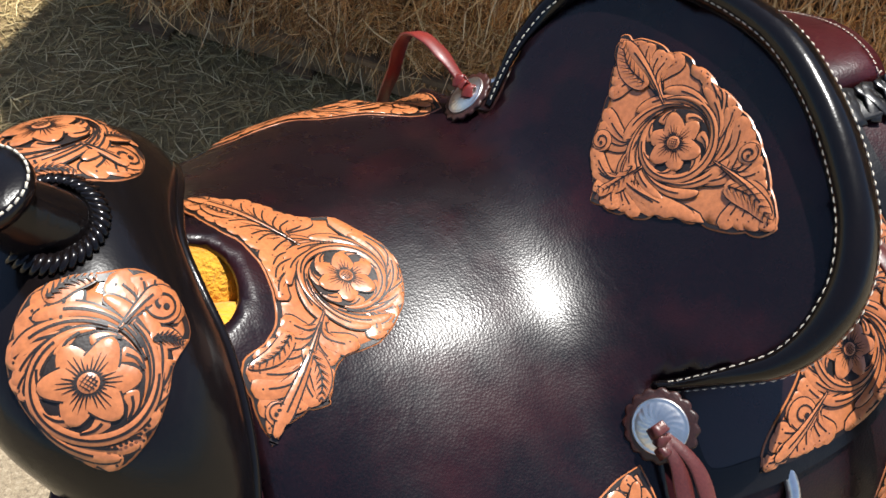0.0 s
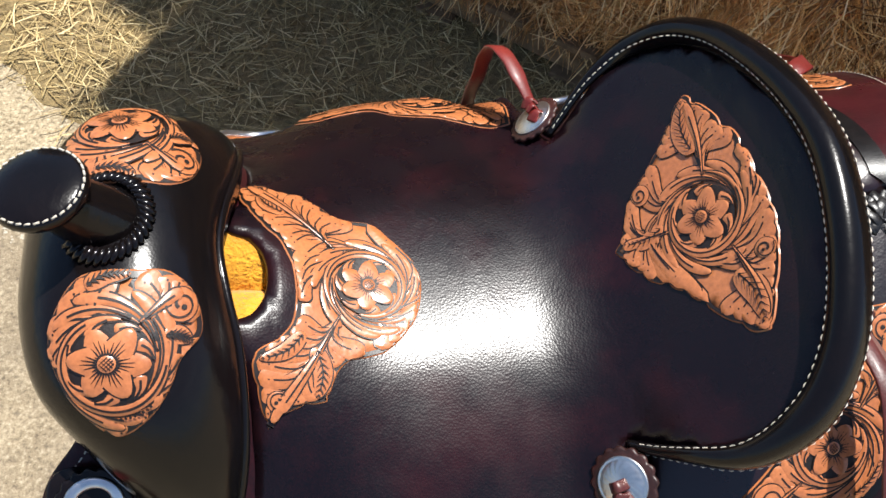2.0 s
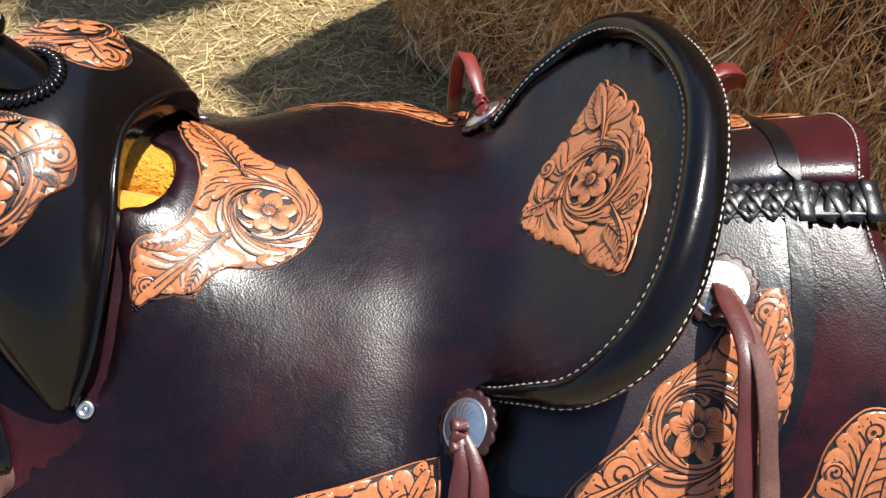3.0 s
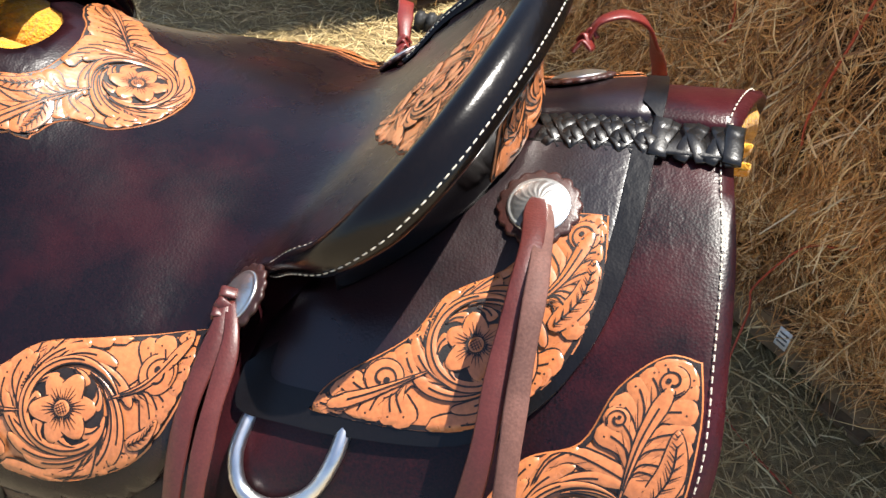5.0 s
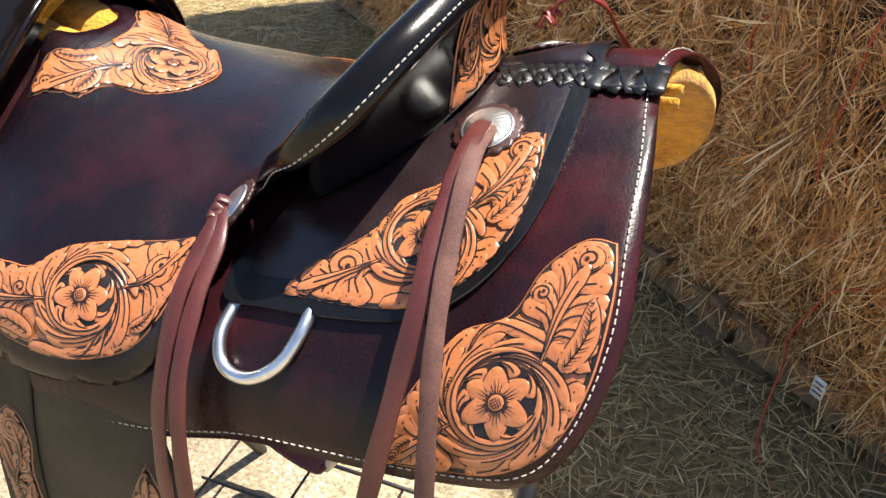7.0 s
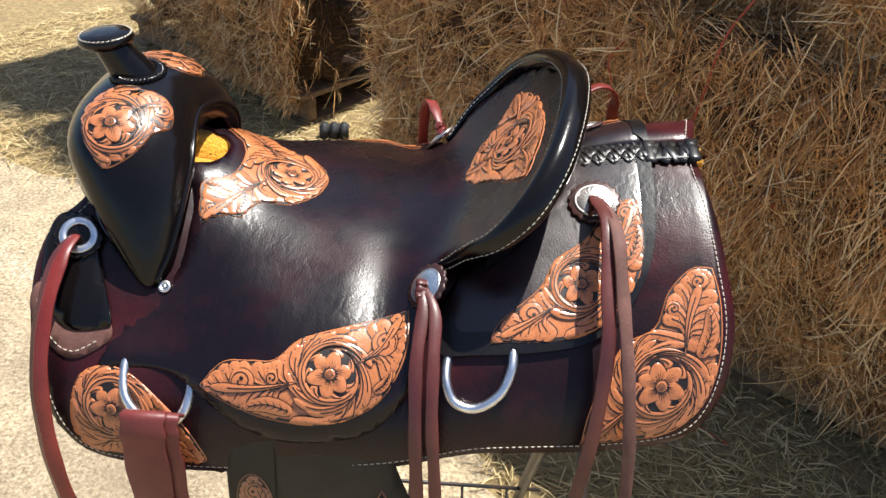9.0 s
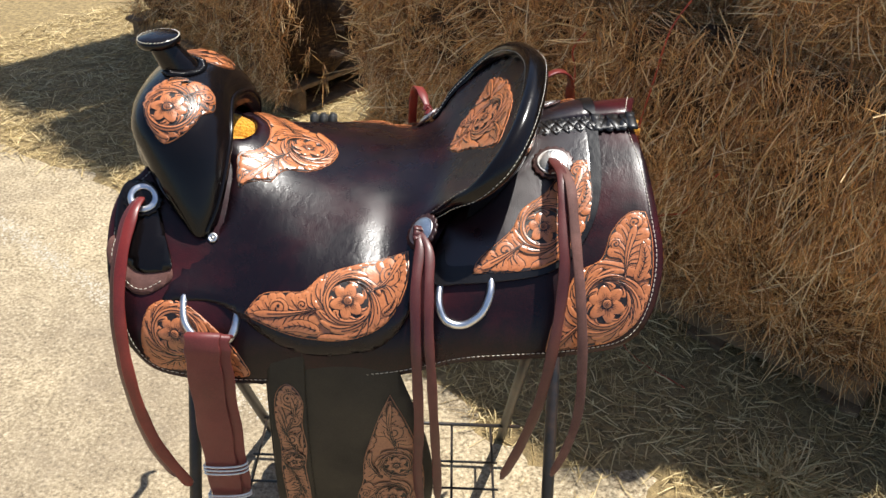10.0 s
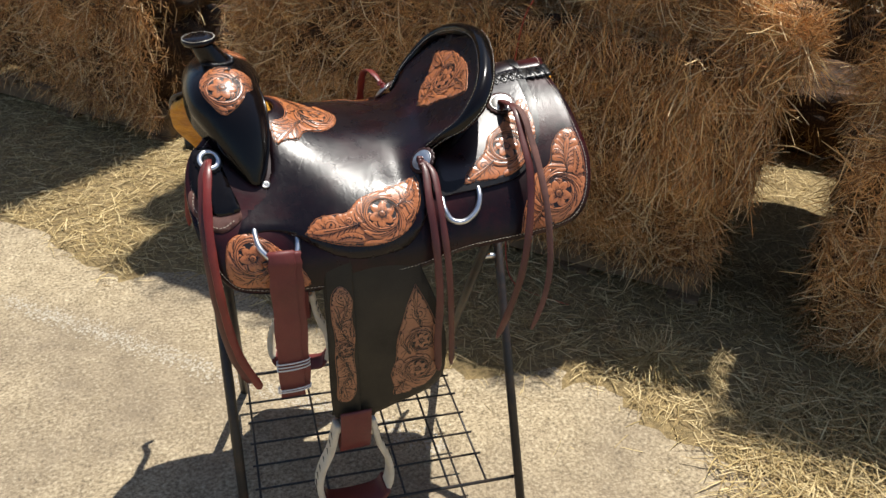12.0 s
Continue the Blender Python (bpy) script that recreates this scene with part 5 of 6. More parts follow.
def concho(p, nv, r=0.0195, ring_only=False):
    m = frame_at(p, nv)
    bm = bmesh.new()
    n, verts = 84, []
    for h, k in ((0.0, 1.0), (0.0022, 1.0), (0.0032, 0.93)):
        verts.append([bm.verts.new(m @ Vector(((r * 1.22 + r * 0.13 * abs(math.sin(8 * 2 * math.pi * i / n))) * k * math.cos(2 * math.pi * i / n), (r * 1.22 + r * 0.13 * abs(math.sin(8 * 2 * math.pi * i / n))) * k * math.sin(2 * math.pi * i / n), h))) for i in range(n)])
    for a, b in zip(verts, verts[1:]):
        for i in range(n):
            bm.faces.new((a[i], a[(i + 1) % n], b[(i + 1) % n], b[i]))
    bm.faces.new(verts[0][::-1]), bm.faces.new(verts[-1])
    bmesh.ops.recalc_face_normals(bm, faces=bm.faces)
    rosette = part("rosette", bm, M_BLACK if ring_only else M_ROSETTE, saddle, "scalloped dark leather rosette")
    if ring_only:
        prof = [(r * 0.62, 0.0030), (r * 1.02, 0.0030), (r * 1.06, 0.0044), (r * 0.98, 0.0056), (r * 0.70, 0.0060), (r * 0.62, 0.0048)]
        bm = bmesh.new()
        rings = [[bm.verts.new(m @ Vector((a * math.cos(2 * math.pi * k / 36), a * math.sin(2 * math.pi * k / 36), h))) for k in range(36)] for a, h in prof]
        for a, b in zip(rings, rings[1:] + rings[:1]):
            for k in range(36):
                bm.faces.new((a[k], a[(k + 1) % 36], b[(k + 1) % 36], b[k]))
        bmesh.ops.recalc_face_normals(bm, faces=bm.faces)
        part("concho", bm, M_STEEL, rosette, "bright steel slotted ring concho")
    else:
        bm = engraved([(r * 0.3, 0.003), (r, 0.003), (r * 1.0, 0.0042), (r * 0.94, 0.0050), (r * 0.90, 0.0046), (r * 0.84, 0.0052), (r * 0.74, 0.0058), (r * 0.65, 0.0062), (r * 0.55, 0.0066), (r * 0.45, 0.0069), (r * 0.25, 0.0074), (r * 0.03, 0.0076)], m)
        part("concho", bm, M_SILVER, rosette, "engraved silver concho")
    return m


def knot(p, nv, d, material=M_STRING, w=0.011):
    """A short bleed knot of folded latigo at p, its tails along d."""
    p, nv, d = Vector(p), Vector(nv).normalized(), Vector(d).normalized()
    s = d.cross(nv).normalized()
    out = []
    for k, (a, b) in enumerate(((-0.4, 0.6), (0.45, -0.35), (-0.3, 0.5))):
        c = p + d * (0.007 * k) + nv * 0.007
        path = spline([c + s * (a * w) - nv * 0.004, c + nv * 0.004 + d * 0.002, c + s * (b * w) - nv * 0.003 + d * 0.004], 5)
        out.append(ribbon(path, nv, w * 0.75, 0.003))
    part("knot", joined(*out), material, saddle, "folded latigo knot")


def strand(name, pts, normals, width=0.0135, material=M_STRING, thick=0.0030, n=7, taper=True, label="", parent=saddle):
    path = spline(pts, n)
    nn = [Vector(v) for v in spline([(a + 0.001 * i, b, c) for i, (a, b, c) in enumerate(normals)], n)] if isinstance(normals, list) else Vector(normals)
    k = len(path)
    w = [width * (1.0 if not taper else min(1.0, 0.30 + (k - 1 - i) * 0.35)) * (1 + 0.05 * math.sin(i * 0.9)) * (min(1.0, 0.5 + 0.06 * i) if taper else 1.0) for i in range(k)]
    return part(name, ribbon(path, nn, w, thick), material, parent, label)


for sign in (-1, 1):
    p, nv = SEAT(0.0, 0.170 * sign)
    nv = (nv + Vector((0, 0.05 * sign, 0))).normalized()
    concho(p + nv * 0.002, nv)
    q, rv = BODY(0.170, 0.080 * sign)
    concho(q + rv * 0.0062, rv, 0.021)
    g, gv = BODY(-0.368, 0.166 * sign)
    concho(g + gv * 0.006, gv, 0.0185, True)

slot, slot_n = SEAT(0.0, -0.170)
knot(slot + slot_n * 0.006, slot_n, (0.0, -0.85, -0.45))
rear_slot, rear_n = BODY(0.170, -0.080)
knot(rear_slot + rear_n * 0.010 - Vector((0, 0, 0.004)), rear_n, (0.0, -0.85, -0.3), M_STRING, 0.010)
strand("saddle_string", [tuple(slot + slot_n * 0.013 + Vector((0.0, -0.006, -0.003))), (-0.004, -0.20, 0.872), (-0.007, -0.243, 0.838), (-0.004, -0.280, 0.785), (0.0, -0.297, 0.73), (0.004, -0.304, 0.66), (0.004, -0.302, 0.57), (0.010, -0.298, 0.50)], [(0, -0.5, 0.85), (0, -0.5, 0.85), (-0.05, -0.8, 0.5), (-0.1, -1, 0.2), (-0.1, -1, 0), (-0.2, -1, 0), (-0.3, -1, 0), (-0.2, -1, 0)], label="long red-brown latigo saddle string")
strand("saddle_string", [tuple(slot + slot_n * 0.013 + Vector((0.004, -0.006, -0.003))), (0.008, -0.205, 0.872), (0.010, -0.245, 0.841), (0.012, -0.278, 0.795), (0.018, -0.297, 0.735), (0.024, -0.304, 0.66), (0.030, -0.302, 0.58), (0.034, -0.298, 0.51)], [(0.1, -0.5, 0.85), (0.1, -0.5, 0.85), (0.2, -0.8, 0.5), (0.2, -1, 0.2), (0.2, -1, 0), (0.3, -1, 0), (0.35, -1, 0), (0.3, -1, 0)], 0.0125, M_STRING, label="second tail of a red-brown latigo string")
strand("saddle_string", [tuple(rear_slot + rear_n * 0.011 + Vector((-0.001, 0.004, 0))), tuple(rear_slot + rear_n * 0.018 + Vector((0.001, -0.008, 0))), (0.174, -0.146, 0.951), (0.174, -0.195, 0.918), (0.176, -0.240, 0.872), (0.170, -0.276, 0.80), (0.158, -0.298, 0.71), (0.140, -0.302, 0.63), (0.120, -0.300, 0.56)], [(0, -0.2, 1), (0, -0.3, 1), (0, -0.5, 0.9), (0, -0.7, 0.7), (0, -0.9, 0.4), (0.1, -1, 0.2), (0.1, -1, 0), (0.1, -1, 0), (0.1, -1, 0)], 0.0145, label="long red-brown latigo saddle string")
strand("saddle_string", [tuple(rear_slot + rear_n * 0.011 + Vector((0.004, 0.002, 0))), tuple(rear_slot + rear_n * 0.017 + Vector((0.007, -0.014, 0))), (0.182, -0.156, 0.951), (0.187, -0.205, 0.916), (0.194, -0.248, 0.868), (0.203, -0.280, 0.80), (0.209, -0.300, 0.71), (0.203, -0.304, 0.64), (0.188, -0.300, 0.57)], [(0.1, -0.2, 1), (0.1, -0.3, 1), (0.1, -0.5, 0.9), (0.1, -0.7, 0.7), (0.1, -0.9, 0.4), (0.15, -1, 0.2), (0.2, -1, 0), (0.2, -1, 0), (0.2, -1, 0)], 0.0130, M_FLESH, label="rough side of a latigo saddle string")
strand("saddle_string", [(-0.366, -0.150, 0.899), (-0.370, -0.180, 0.893), (-0.376, -0.225, 0.855), (-0.377, -0.262, 0.80), (-0.372, -0.284, 0.73), (-0.364, -0.292, 0.66), (-0.350, -0.292, 0.59), (-0.328, -0.288, 0.53), (-0.318, -0.286, 0.505)], [(0, -0.5, 0.85), (0, -0.6, 0.8), (0, -0.8, 0.55), (0.2, -1, 0.3), (0.35, -1, 0.1), (0.45, -1, 0), (0.5, -1, 0), (0.5, -1, 0), (0.5, -1, 0)], 0.0145, M_REDSTRING, label="long red latigo string at the front of the saddle")
strand("saddle_string", [(-0.369, -0.150, 0.898), (-0.377, -0.178, 0.890), (-0.384, -0.222, 0.850), (-0.385, -0.258, 0.795), (-0.381, -0.279, 0.73), (-0.374, -0.287, 0.66), (-0.362, -0.289, 0.59), (-0.345, -0.287, 0.54), (-0.333, -0.285, 0.52)], [(0, -0.5, 0.85), (-0.2, -0.6, 0.8), (-0.4, -0.8, 0.55), (-0.5, -1, 0.3), (-0.5, -1, 0.1), (-0.5, -1, 0), (-0.5, -1, 0), (-0.5, -1, 0), (-0.5, -1, 0)], 0.0155, M_STRING, label="long red-brown latigo string at the front")
# off side: short stiff loops stand away from the conchos
knot((-0.002, 0.162, 0.880), (0, 0.45, 0.9), (-0.25, 0.8, 0.1), M_REDSTRING, 0.014)
strand("saddle_string", [(-0.004, 0.176, 0.886), (-0.012, 0.200, 0.896), (-0.020, 0.228, 0.899), (-0.027, 0.250, 0.890), (-0.031, 0.262, 0.868), (-0.033, 0.272, 0.825), (-0.034, 0.298, 0.745), (-0.036, 0.300, 0.56)], [(0.1, -0.1, 1), (0.1, 0.0, 1), (0.1, 0.1, 1), (0.1, 0.6, 0.8), (0, 1, 0.2), (0, 1, 0), (0, 1, 0), (0, 1, 0)], 0.0150, M_REDSTRING, label="stiff red latigo string looped off the concho")
knot((0.163, 0.084, 0.960), (0, 0.4, 0.9), (0.2, 0.8, 0.3), M_REDSTRING, 0.014)
strand("saddle_string", [(0.165, 0.094, 0.966), (0.171, 0.104, 0.981), (0.188, 0.116, 0.986), (0.206, 0.130, 0.977), (0.216, 0.146, 0.956), (0.222, 0.180, 0.928), (0.232, 0.235, 0.872), (0.240, 0.288, 0.76), (0.238, 0.298, 0.62)], [(-0.6, 0.1, 0.8), (-0.6, 0.1, 0.8), (0, 0.1, 1), (0.6, 0.2, 0.8), (0.9, 0.4, 0.5), (0.5, 0.8, 0.6), (0.1, 1, 0.6), (0, 1, 0.1), (0, 1, 0)], 0.0155, M_REDSTRING, label="red latigo string looped off the concho")
strand("saddle_string", [(-0.368, 0.152, 0.899), (-0.376, 0.20, 0.875), (-0.386, 0.26, 0.80), (-0.392, 0.30, 0.70), (-0.42, 0.31, 0.62), (-0.43, 0.30, 0.52)], (0, 1, 0.3), 0.0165, M_REDSTRING, label="long red latigo string at the front of the saddle")


# screw of the seat
def ferrule(p, nv, r=0.0065):
    m = frame_at(p, nv)
    top = part("ferrule", revolve([(r * 0.3, 0.0), (r, 0.0), (r * 1.05, 0.0015), (r * 0.85, 0.0026), (r * 0.5, 0.0022), (r * 0.4, 0.0008), (r * 0.05, 0.0007)], m, 24), M_SILVER, saddle, "small nickel screw and ferrule")
    part("screw_head", revolve([(r * 0.05, 0.0008), (r * 0.36, 0.0010), (r * 0.3, 0.0020), (r * 0.04, 0.0023)], m, 16), M_SILVER, top)


for sign in (-1, 1):
    p, nv = SEAT(-0.277, 0.192 * sign)
    ferrule(p + nv * 0.001, nv)


# rigging rings and latigo
def u_ring(name, pts, radius=0.0042, label=""):
    part(name, tube(spline(pts, 8), radius, 12), M_STEEL, saddle, label)


for sign in (-1, 1):
    ring_pts = [BODY(x, v * sign) for x, v in ((0.024, 0.226), (0.024, 0.256), (0.034, 0.280), (0.056, 0.290), (0.078, 0.280), (0.088, 0.256), (0.088, 0.226))]
    u_ring("rear_rigging_ring", [p + nv * h for (p, nv), h in zip(ring_pts, (-0.002, 0.0052, 0.006, 0.006, 0.006, 0.0052, -0.002))], 0.0050, "bright steel rear rigging ring")
    ring_pts = [BODY(x, v * sign) for x, v in ((-0.300, 0.258), (-0.305, 0.285), (-0.297, 0.316), (-0.270, 0.331), (-0.243, 0.316), (-0.235, 0.285), (-0.240, 0.258))]
    u_ring("front_rigging_ring", [p + nv * h for (p, nv), h in zip(ring_pts, (-0.006, -0.002, 0.006, 0.008, 0.006, -0.002, -0.006))], 0.0050, "bright steel front rigging ring")

strand("latigo_strap", [(-0.268, -0.272, 0.775), (-0.268, -0.286, 0.788), (-0.268, -0.296, 0.776), (-0.268, -0.300, 0.74), (-0.266, -0.303, 0.66), (-0.264, -0.302, 0.56), (-0.262, -0.300, 0.49)], [(0, 0.3, 1), (0, -0.5, 1), (0, -1, 0.4), (0, -1, 0), (0, -1, 0), (0, -1, 0), (0, -1, 0)], 0.044, M_LATIGO, 0.0042, 7, False, "folded mahogany leather latigo strap")
strand("latigo_strap", [(-0.256, -0.270, 0.772), (-0.256, -0.282, 0.783), (-0.256, -0.290, 0.772), (-0.255, -0.294, 0.74), (-0.253, -0.2965, 0.66), (-0.251, -0.296, 0.56), (-0.250, -0.294, 0.50)], [(0, 0.3, 1), (0, -0.5, 1), (0, -1, 0.4), (0, -1, 0), (0, -1, 0), (0, -1, 0), (0, -1, 0)], 0.042, M_LATIGO, 0.004, 7, False, "inner fold of the latigo strap")
for k, z in enumerate((0.567, 0.560, 0.553, 0.508, 0.503)):
    loop = [(-0.287, -0.299, z), (-0.286, -0.3065, z + 0.002), (-0.262, -0.308, z + 0.003), (-0.238, -0.305, z + 0.004), (-0.230, -0.296, z + 0.003), (-0.250, -0.288, z), (-0.284, -0.290, z - 0.001), (-0.287, -0.299, z)]
    part("tie_twine", tube(spline(loop, 5), 0.0013, 6), M_TAG, saddle, "thin pale twine tied round the latigo")

# latigo keeper at the front of the near skirt
for sign in (-1, 1):
    KEEP = [(-0.402, 0.222), (-0.404, 0.253), (-0.378, 0.284), (-0.355, 0.290), (-0.330, 0.272), (-0.322, 0.256), (-0.335, 0.235), (-0.37, 0.215)]
    leather_piece("latigo_keeper", s_(KEEP, sign), BODY, 0.003, 0.003, M_FLESH, label="rough brown leather latigo keeper")
    FLAP = [(-0.399, 0.172), (-0.390, 0.146), (-0.366, 0.144), (-0.348, 0.172), (-0.336, 0.209), (-0.325, 0.24), (-0.328, 0.252), (-0.362, 0.262), (-0.384, 0.248), (-0.398, 0.215)]
    leather_piece("keeper_flap", s_(FLAP, sign), BODY, 0.0058, 0.0028, M_BLACK, label="black leather flap over the latigo keeper")
    stitches("keeper_stitching", s_(spline([(-0.397, 0.225), (-0.398, 0.251), (-0.376, 0.278), (-0.356, 0.283), (-0.334, 0.267)], 8), sign), BODY, 0.0032, 0.0038, 0.0024)


# ---- fenders and stirrups ----
def FEND(sign):
    yz = flow([0.36, 0.42, 0.50, 0.60, 0.68, 0.74, 0.80], [0.282, 0.286, 0.290, 0.289, 0.279, 0.264, 0.240])

    def surface(x, z):
        y = yz(z)
        d = (yz(z + 0.01) - yz(z - 0.01)) / 0.02
        bow = 0.006 * math.cos((x + 0.09) * 12)
        return Vector((x, sign * (y + bow - 0.004), z)), Vector((0, sign, -d)).normalized()
    return surface


FENDER = [(-0.203, 0.785), (-0.203, 0.785), (-0.199, 0.69), (-0.196, 0.60), (-0.194, 0.50), (-0.190, 0.425), (-0.186, 0.410), (-0.116, 0.398), (-0.108, 0.404), (-0.06, 0.425), (-0.005, 0.447), (0.020, 0.475), (0.026, 0.52), (0.022, 0.58), (0.004, 0.65), (-0.022, 0.715), (-0.045, 0.785), (-0.045, 0.785)]
for sign in (-1, 1):
    S = FEND(sign)
    fender = leather_piece("fender", FENDER, S, 0.0, 0.0045, M_FENDER, label="grey olive leather fender with tan tooling")
    leather_piece("stirrup_leather", [(-0.199, 0.785), (-0.199, 0.785), (-0.195, 0.66), (-0.190, 0.50), (-0.186, 0.408), (-0.186, 0.408), (-0.136, 0.400), (-0.136, 0.400), (-0.141, 0.52), (-0.146, 0.66), (-0.148, 0.785), (-0.148, 0.785)], S, 0.0028, 0.0030, M_FENDER, label="grey olive stirrup leather")
    panel("fender_panel", [(-0.187, 0.682), (-0.174, 0.700), (-0.160, 0.694), (-0.150, 0.672), (-0.152, 0.64), (-0.147, 0.60), (-0.150, 0.56), (-0.146, 0.51), (-0.147, 0.47), (-0.157, 0.450), (-0.172, 0.448), (-0.182, 0.462), (-0.181, 0.50), (-0.184, 0.55), (-0.183, 0.60), (-0.188, 0.64)], S, 0.0036, [(-0.165, 0.575, 0.009)], [(-0.168, 0.680, 0.011, 0.0, 1), (-0.163, 0.647, 0.010, 2.0, -1), (-0.167, 0.615, 0.010, 0.5, 1), (-0.165, 0.530, 0.010, 3.0, -1), (-0.165, 0.497, 0.010, 0.0, 1), (-0.165, 0.466, 0.010, 2.0, -1)], [((-0.154, 0.60), (-0.152, 0.63), 0.009)], stems=[[(-0.160, 0.590), (-0.172, 0.625), (-0.162, 0.655), (-0.168, 0.690)], [(-0.170, 0.560), (-0.158, 0.520), (-0.170, 0.490), (-0.163, 0.458)]], tip=0.008, seed=21, mats=(M_TOOLF, M_DYE), parent=fender, label="tan scroll-tooled strip")
    panel("fender_panel", [(-0.036, 0.690), (-0.036, 0.690), (-0.014, 0.648), (0.004, 0.60), (0.013, 0.55), (0.012, 0.51), (-0.002, 0.474), (-0.030, 0.456), (-0.072, 0.448), (-0.074, 0.47), (-0.080, 0.50), (-0.072, 0.535), (-0.070, 0.58), (-0.060, 0.62), (-0.05, 0.655)], S, 0.0006, [(-0.030, 0.508, 0.0145), (-0.025, 0.573, 0.013)], [(-0.030, 0.632, 0.013, 0.5, 1), (-0.062, 0.463, 0.008, 2.0, 1), (-0.068, 0.513, 0.007, 1.0, -1)], [((-0.04, 0.66), (-0.034, 0.682), 0.010)], stems=[[(-0.025, 0.600), (-0.036, 0.640), (-0.035, 0.682)], [(-0.050, 0.490), (-0.062, 0.470), (-0.070, 0.455)], [(-0.045, 0.545), (-0.062, 0.575), (-0.060, 0.600)]], seed=22, mats=(M_TOOLF, M_DYE), parent=fender, label="tan floral tooled fender panel")


def stirrup(dx, dy, dz, turn, sign, label):
    m = pose(dx, dy, dz, 0, 0, turn)
    top = thing("stirrup", label, "stirrup", "stirrups", at=(dx, dy, dz - 0.21))
    P = lambda q: m @ Vector(q)
    for e in (-1, 1):
        path = [P(q) for q in spline([(e * 0.034, 0, 0.012), (e * 0.039, 0, -0.015), (e * 0.048, 0, -0.055), (e * 0.064, 0, -0.095), (e * 0.072, 0, -0.130), (e * 0.071, 0, -0.165), (e * 0.062, 0, -0.192)], 4)]
        arm = part("stirrup_arm", ribbon(path, m.to_3x3() @ Vector((e, 0, 0.15)), [0.026 + 0.012 * i / 24 for i in range(len(path))], 0.012), M_RAWHIDE, top, "cream rawhide-covered stirrup arm")
        for k in range(9):
            i = 4 + 2 * k
            c = path[min(i, len(path) - 1)] + m.to_3x3() @ Vector((e * 0.0065, -0.004, 0))
            d = m.to_3x3() @ Vector((0, 0.006, 0.004))
            part("lacing", tube([c - d, c + d], 0.0011, 5), M_BLACK, arm)
    tread = spline([(-0.064, 0, -0.178), (-0.05, 0, -0.196), (0.0, 0, -0.202), (0.05, 0, -0.196), (0.064, 0, -0.178)], 4)
    part("tread", ribbon([P(q) for q in tread], m.to_3x3() @ Vector((0, 0, 1)), 0.058, 0.010), M_LATIGO, top, "brown leather-wrapped stirrup tread")
    part("stirrup_wrap", joined(ribbon([P(q) for q in ((-0.036, 0.0, 0.002), (0.036, 0.0, 0.002))], m.to_3x3() @ Vector((0, 0, 1)), 0.026, 0.016)), M_RAWHIDE, top)
    path = [P(q) for q in spline([(0, 0.016, 0.05), (0, 0.016, 0.01), (0, 0.012, -0.04), (0, 0.0, -0.062), (0, -0.012, -0.04), (0, -0.016, 0.0), (0, -0.016, 0.045)], 4)]
    part("hobble_strap", ribbon(path, [m.to_3x3() @ Vector((0, a, b)) for a, b in zip(np.interp(range(len(path)), [0, len(path) * 0.45, len(path) * 0.55, len(path)], [1, 1, -1, -1]), [0.3] * len(path))], 0.060, 0.0035), M_LATIGO, top, "brown leather hobble strap round the stirrup")
    return top


stirrup(-0.150, -0.286, 0.385, 4, -1, "cream rawhide stirrup with brown tread hanging from the fender")
stirrup(-0.200, 0.215, 0.345, -14, 1, "cream rawhide stirrup hanging on the off side")
part("far_stirrup_leather", ribbon(spline([(-0.165, 0.276, 0.42), (-0.18, 0.25, 0.40), (-0.195, 0.225, 0.37), (-0.2, 0.215, 0.345)], 4), Vector((0.1, 1, 0.3)), 0.055, 0.005), M_FENDER, saddle)

# ---- braided lacing along the ridge behind the cantle ----
for k in range(9):
    for hand in (-1, 1):
        x0 = 0.152 + 0.0080 * k
        pts = []
        for t in np.linspace(0, 1, 9):
            v = -0.012 + hand * (0.016 - 0.032 * t)
            p, nv = BODY(x0 + 0.020 * t, v)
            pts.append(p + nv * (0.0040 + 0.0020 * math.sin(math.pi * t) + (0.0011 * math.sin(2 * math.pi * t * 2 + (k % 2) * math.pi + (0 if hand > 0 else math.pi)))))
        part("braid_strand", ribbon(pts, Vector((0, 0, 1)), [0.0092 * (0.55 + 0.45 * math.sin(math.pi * t)) for t in np.linspace(0.1, 0.9, 9)], 0.0022), M_BRAID, saddle)
for k in range(5):
    pts = []
    for t in np.linspace(0, 1, 9):
        p, nv = BODY(0.239 + 0.0092 * k + 0.012 * t * (1 if k % 2 else -1) + 0.003, 0.005 - 0.034 * t)
        pts.append(p + nv * (0.0028 + 0.0022 * math.sin(math.pi * t)))
    part("braid_strand", ribbon(pts, Vector((0, 0, 1)), [0.0125 * (0.6 + 0.4 * math.sin(math.pi * t)) for t in np.linspace(0.12, 0.88, 9)], 0.0024), M_BRAID, saddle)
for x in (0.234, 0.281):
    pts = [BODY(x, v)[0] + BODY(x, v)[1] * 0.005 for v in np.linspace(-0.029, 0.006, 7)]
    part("braid_tab", ribbon(pts, Vector((0, 0, 1)), 0.013, 0.003), M_BRAID, saddle)
part("braid_base", ribbon([BODY(x, -0.011)[0] + BODY(x, -0.011)[1] * 0.0008 for x in np.linspace(0.145, 0.285, 15)], Vector((0, 0, 1)), 0.031, 0.004), M_BRAID, saddle)

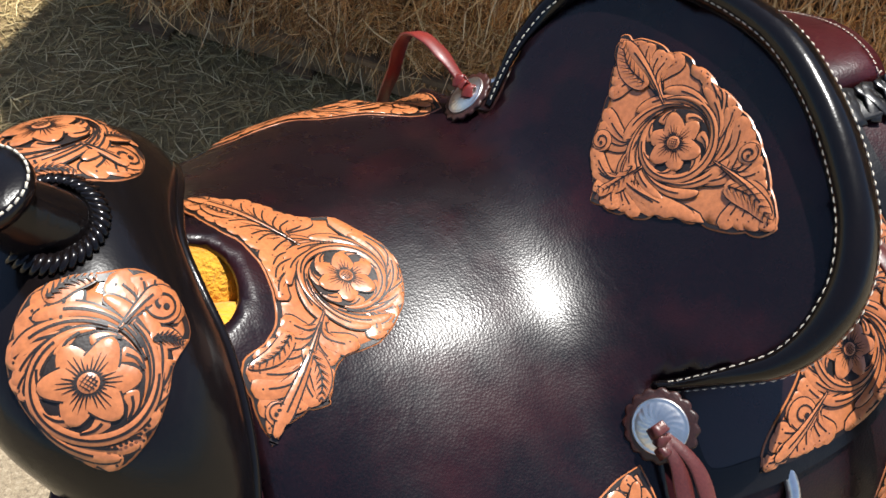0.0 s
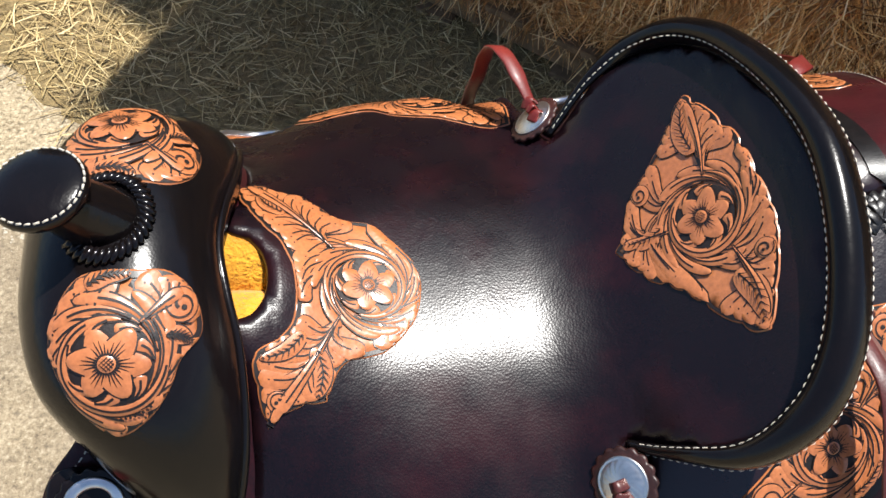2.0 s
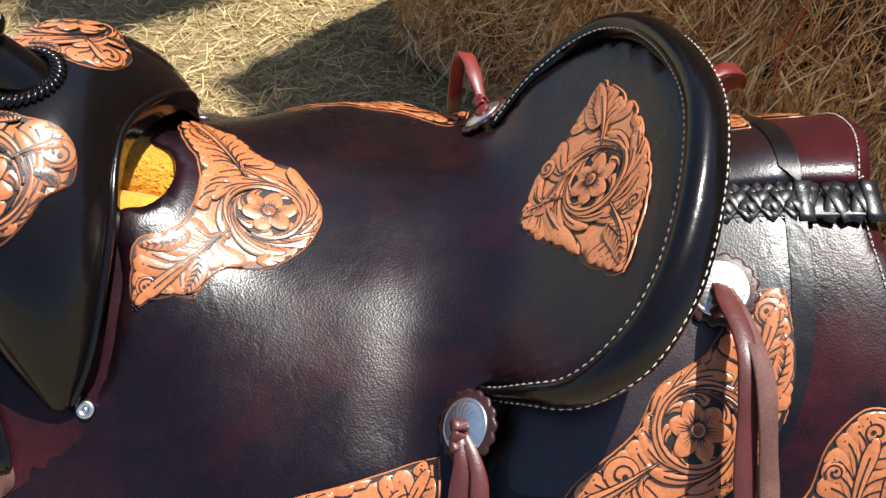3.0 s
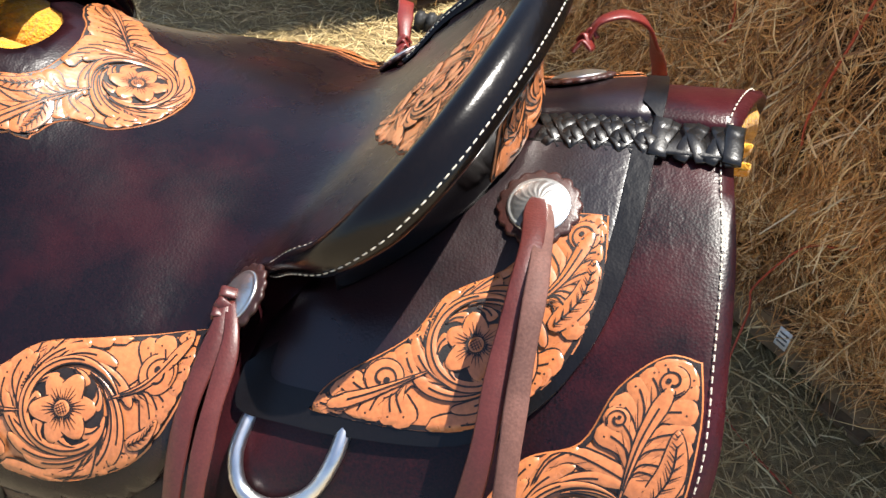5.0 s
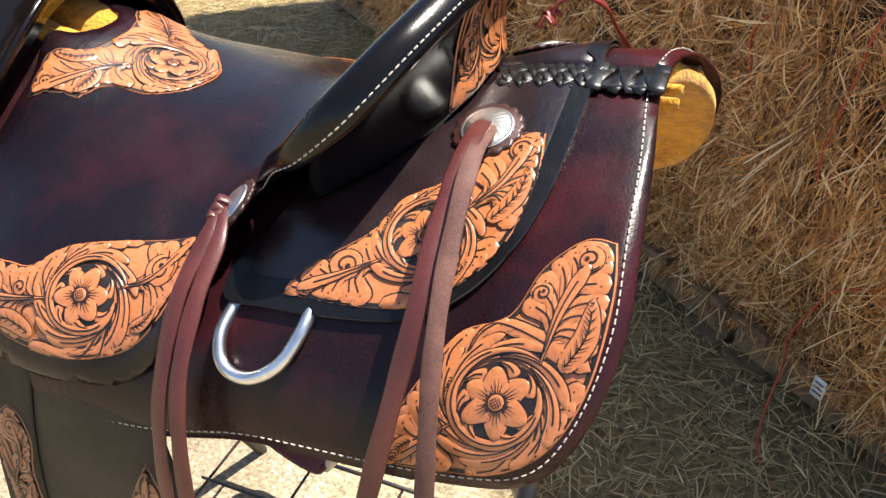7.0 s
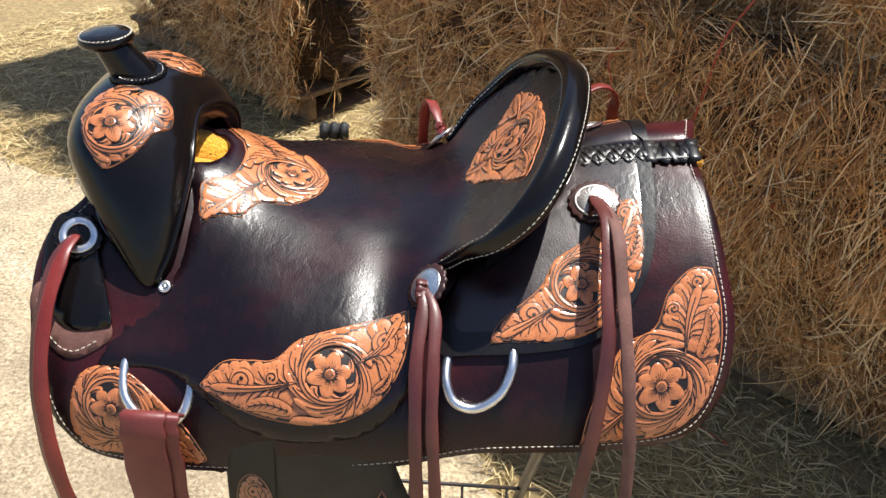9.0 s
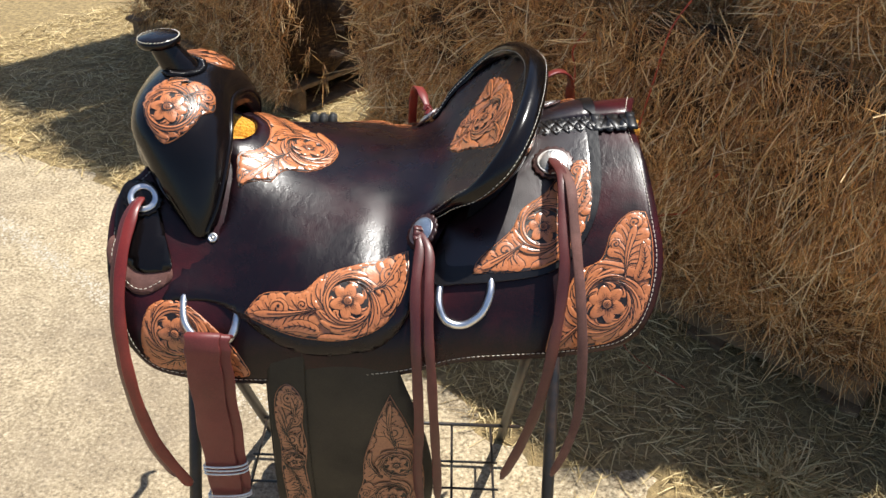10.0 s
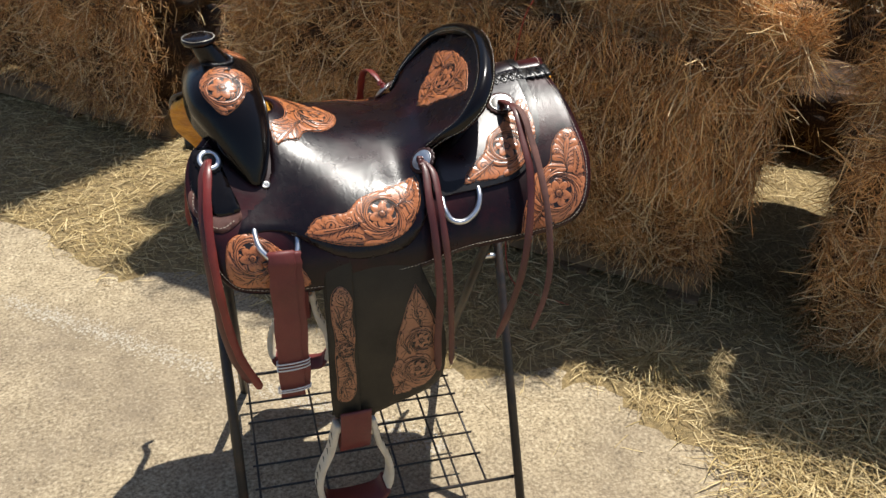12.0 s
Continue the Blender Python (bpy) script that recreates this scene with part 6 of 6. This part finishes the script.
# ---- horn and gullet details ----
for k in range(34):
    a = 2 * math.pi * k / 34
    c = CAP @ Vector((0.0272 * math.cos(a), 0.0272 * math.sin(a), 0.0052))
    d = (CAP.to_3x3() @ Vector((-math.sin(a), math.cos(a), 0.25))) * 0.0017
    part("cap_stitch", tube([c - d, c + d], 0.00075, 5), M_THREAD, horn)
for k in range(30):
    a = math.pi * (-0.80 + 1.6 * k / 29)
    p, nv = FORK(0.5 + 0.050 * math.sin(a), 0.5 - 0.125 * math.cos(a))
    out = (p - Vector((-0.335, 0, p.z))).normalized()
    side = out.cross(nv).normalized() * 0.003
    part("base_lacing", tube([p - out * 0.006 + nv * 0.004 - side, p + nv * 0.0022, p + out * 0.005 + nv * 0.0002 + side], [0.0018, 0.0030, 0.0016], 8, 0.7), M_BLACK, horn)
for sign in (-1, 1):
    roll = spline([(-0.36, 0.035 * sign, 0.918), (-0.30, 0.034 * sign, 0.898), (-0.255, 0.032 * sign, 0.888), (-0.20, 0.034 * sign, 0.862), (-0.1, 0.04 * sign, 0.84)], 5)
    part("gullet_fleece", tube(roll, 0.036, 14), M_FLEECE, saddle, "golden fleece inside the gullet")

# ---- clutter on the ground ----
clamp = thing("rubber_block", "small black rubber block lying on lit straw", "rubber block", at=(-0.42, 1.84, 0))
for k in (-1, 0, 1):
    part("segment", box(-0.42 + 0.034 * k, 1.84 + 0.004 * k, 0.03, 0.033, 0.05, 0.055, 0.007, 0.1), M_RUBBER, clamp)
tag = thing("paper_tag", "small white printed paper tag on straw", "tag", at=(0.600, 0.722, 0.115))
part("sheet", box(0.600, 0.722, 0.14, 0.028, 0.0012, 0.045, 0.0005, -0.72), M_TAG, tag)
for k in range(3):
    part("print_bar", box(0.600 - 0.0012, 0.722 - 0.0016, 0.130 + 0.011 * k, 0.020, 0.0008, 0.004, 0, -0.72), M_INK, tag)


def twine(pts, label="slack orange-red baling twine hanging on the hay"):
    tagged(part("baling_twine", tube(spline(pts, 8), 0.0022, 6), M_TWINE), label, "twine")


def on_wall(m, z, out=0.02):
    p = WALL_O + WALL_T * m - WALL_N * out
    return (p.x, p.y, z)


twine([on_wall(0.03, 1.10, 0.05), on_wall(-0.027, 0.945, 0.07), on_wall(-0.06, 0.849, 0.115), on_wall(-0.077, 0.726, 0.115), on_wall(-0.092, 0.60, 0.115), on_wall(-0.085, 0.54, 0.11)])
twine([on_wall(-0.30, 0.76, 0.06), on_wall(-0.327, 0.71, 0.065), on_wall(-0.312, 0.66, 0.065), on_wall(-0.315, 0.60, 0.06)])
twine([on_wall(0.12, 0.56, 0.115), on_wall(0.061, 0.46, 0.05), on_wall(0.03, 0.38, 0.03), on_wall(-0.045, 0.325, 0.03), on_wall(-0.10, 0.18, 0.03), on_wall(-0.08, 0.14, 0.05), on_wall(0.0, 0.012, 0.16), on_wall(0.2, 0.012, 0.2)])
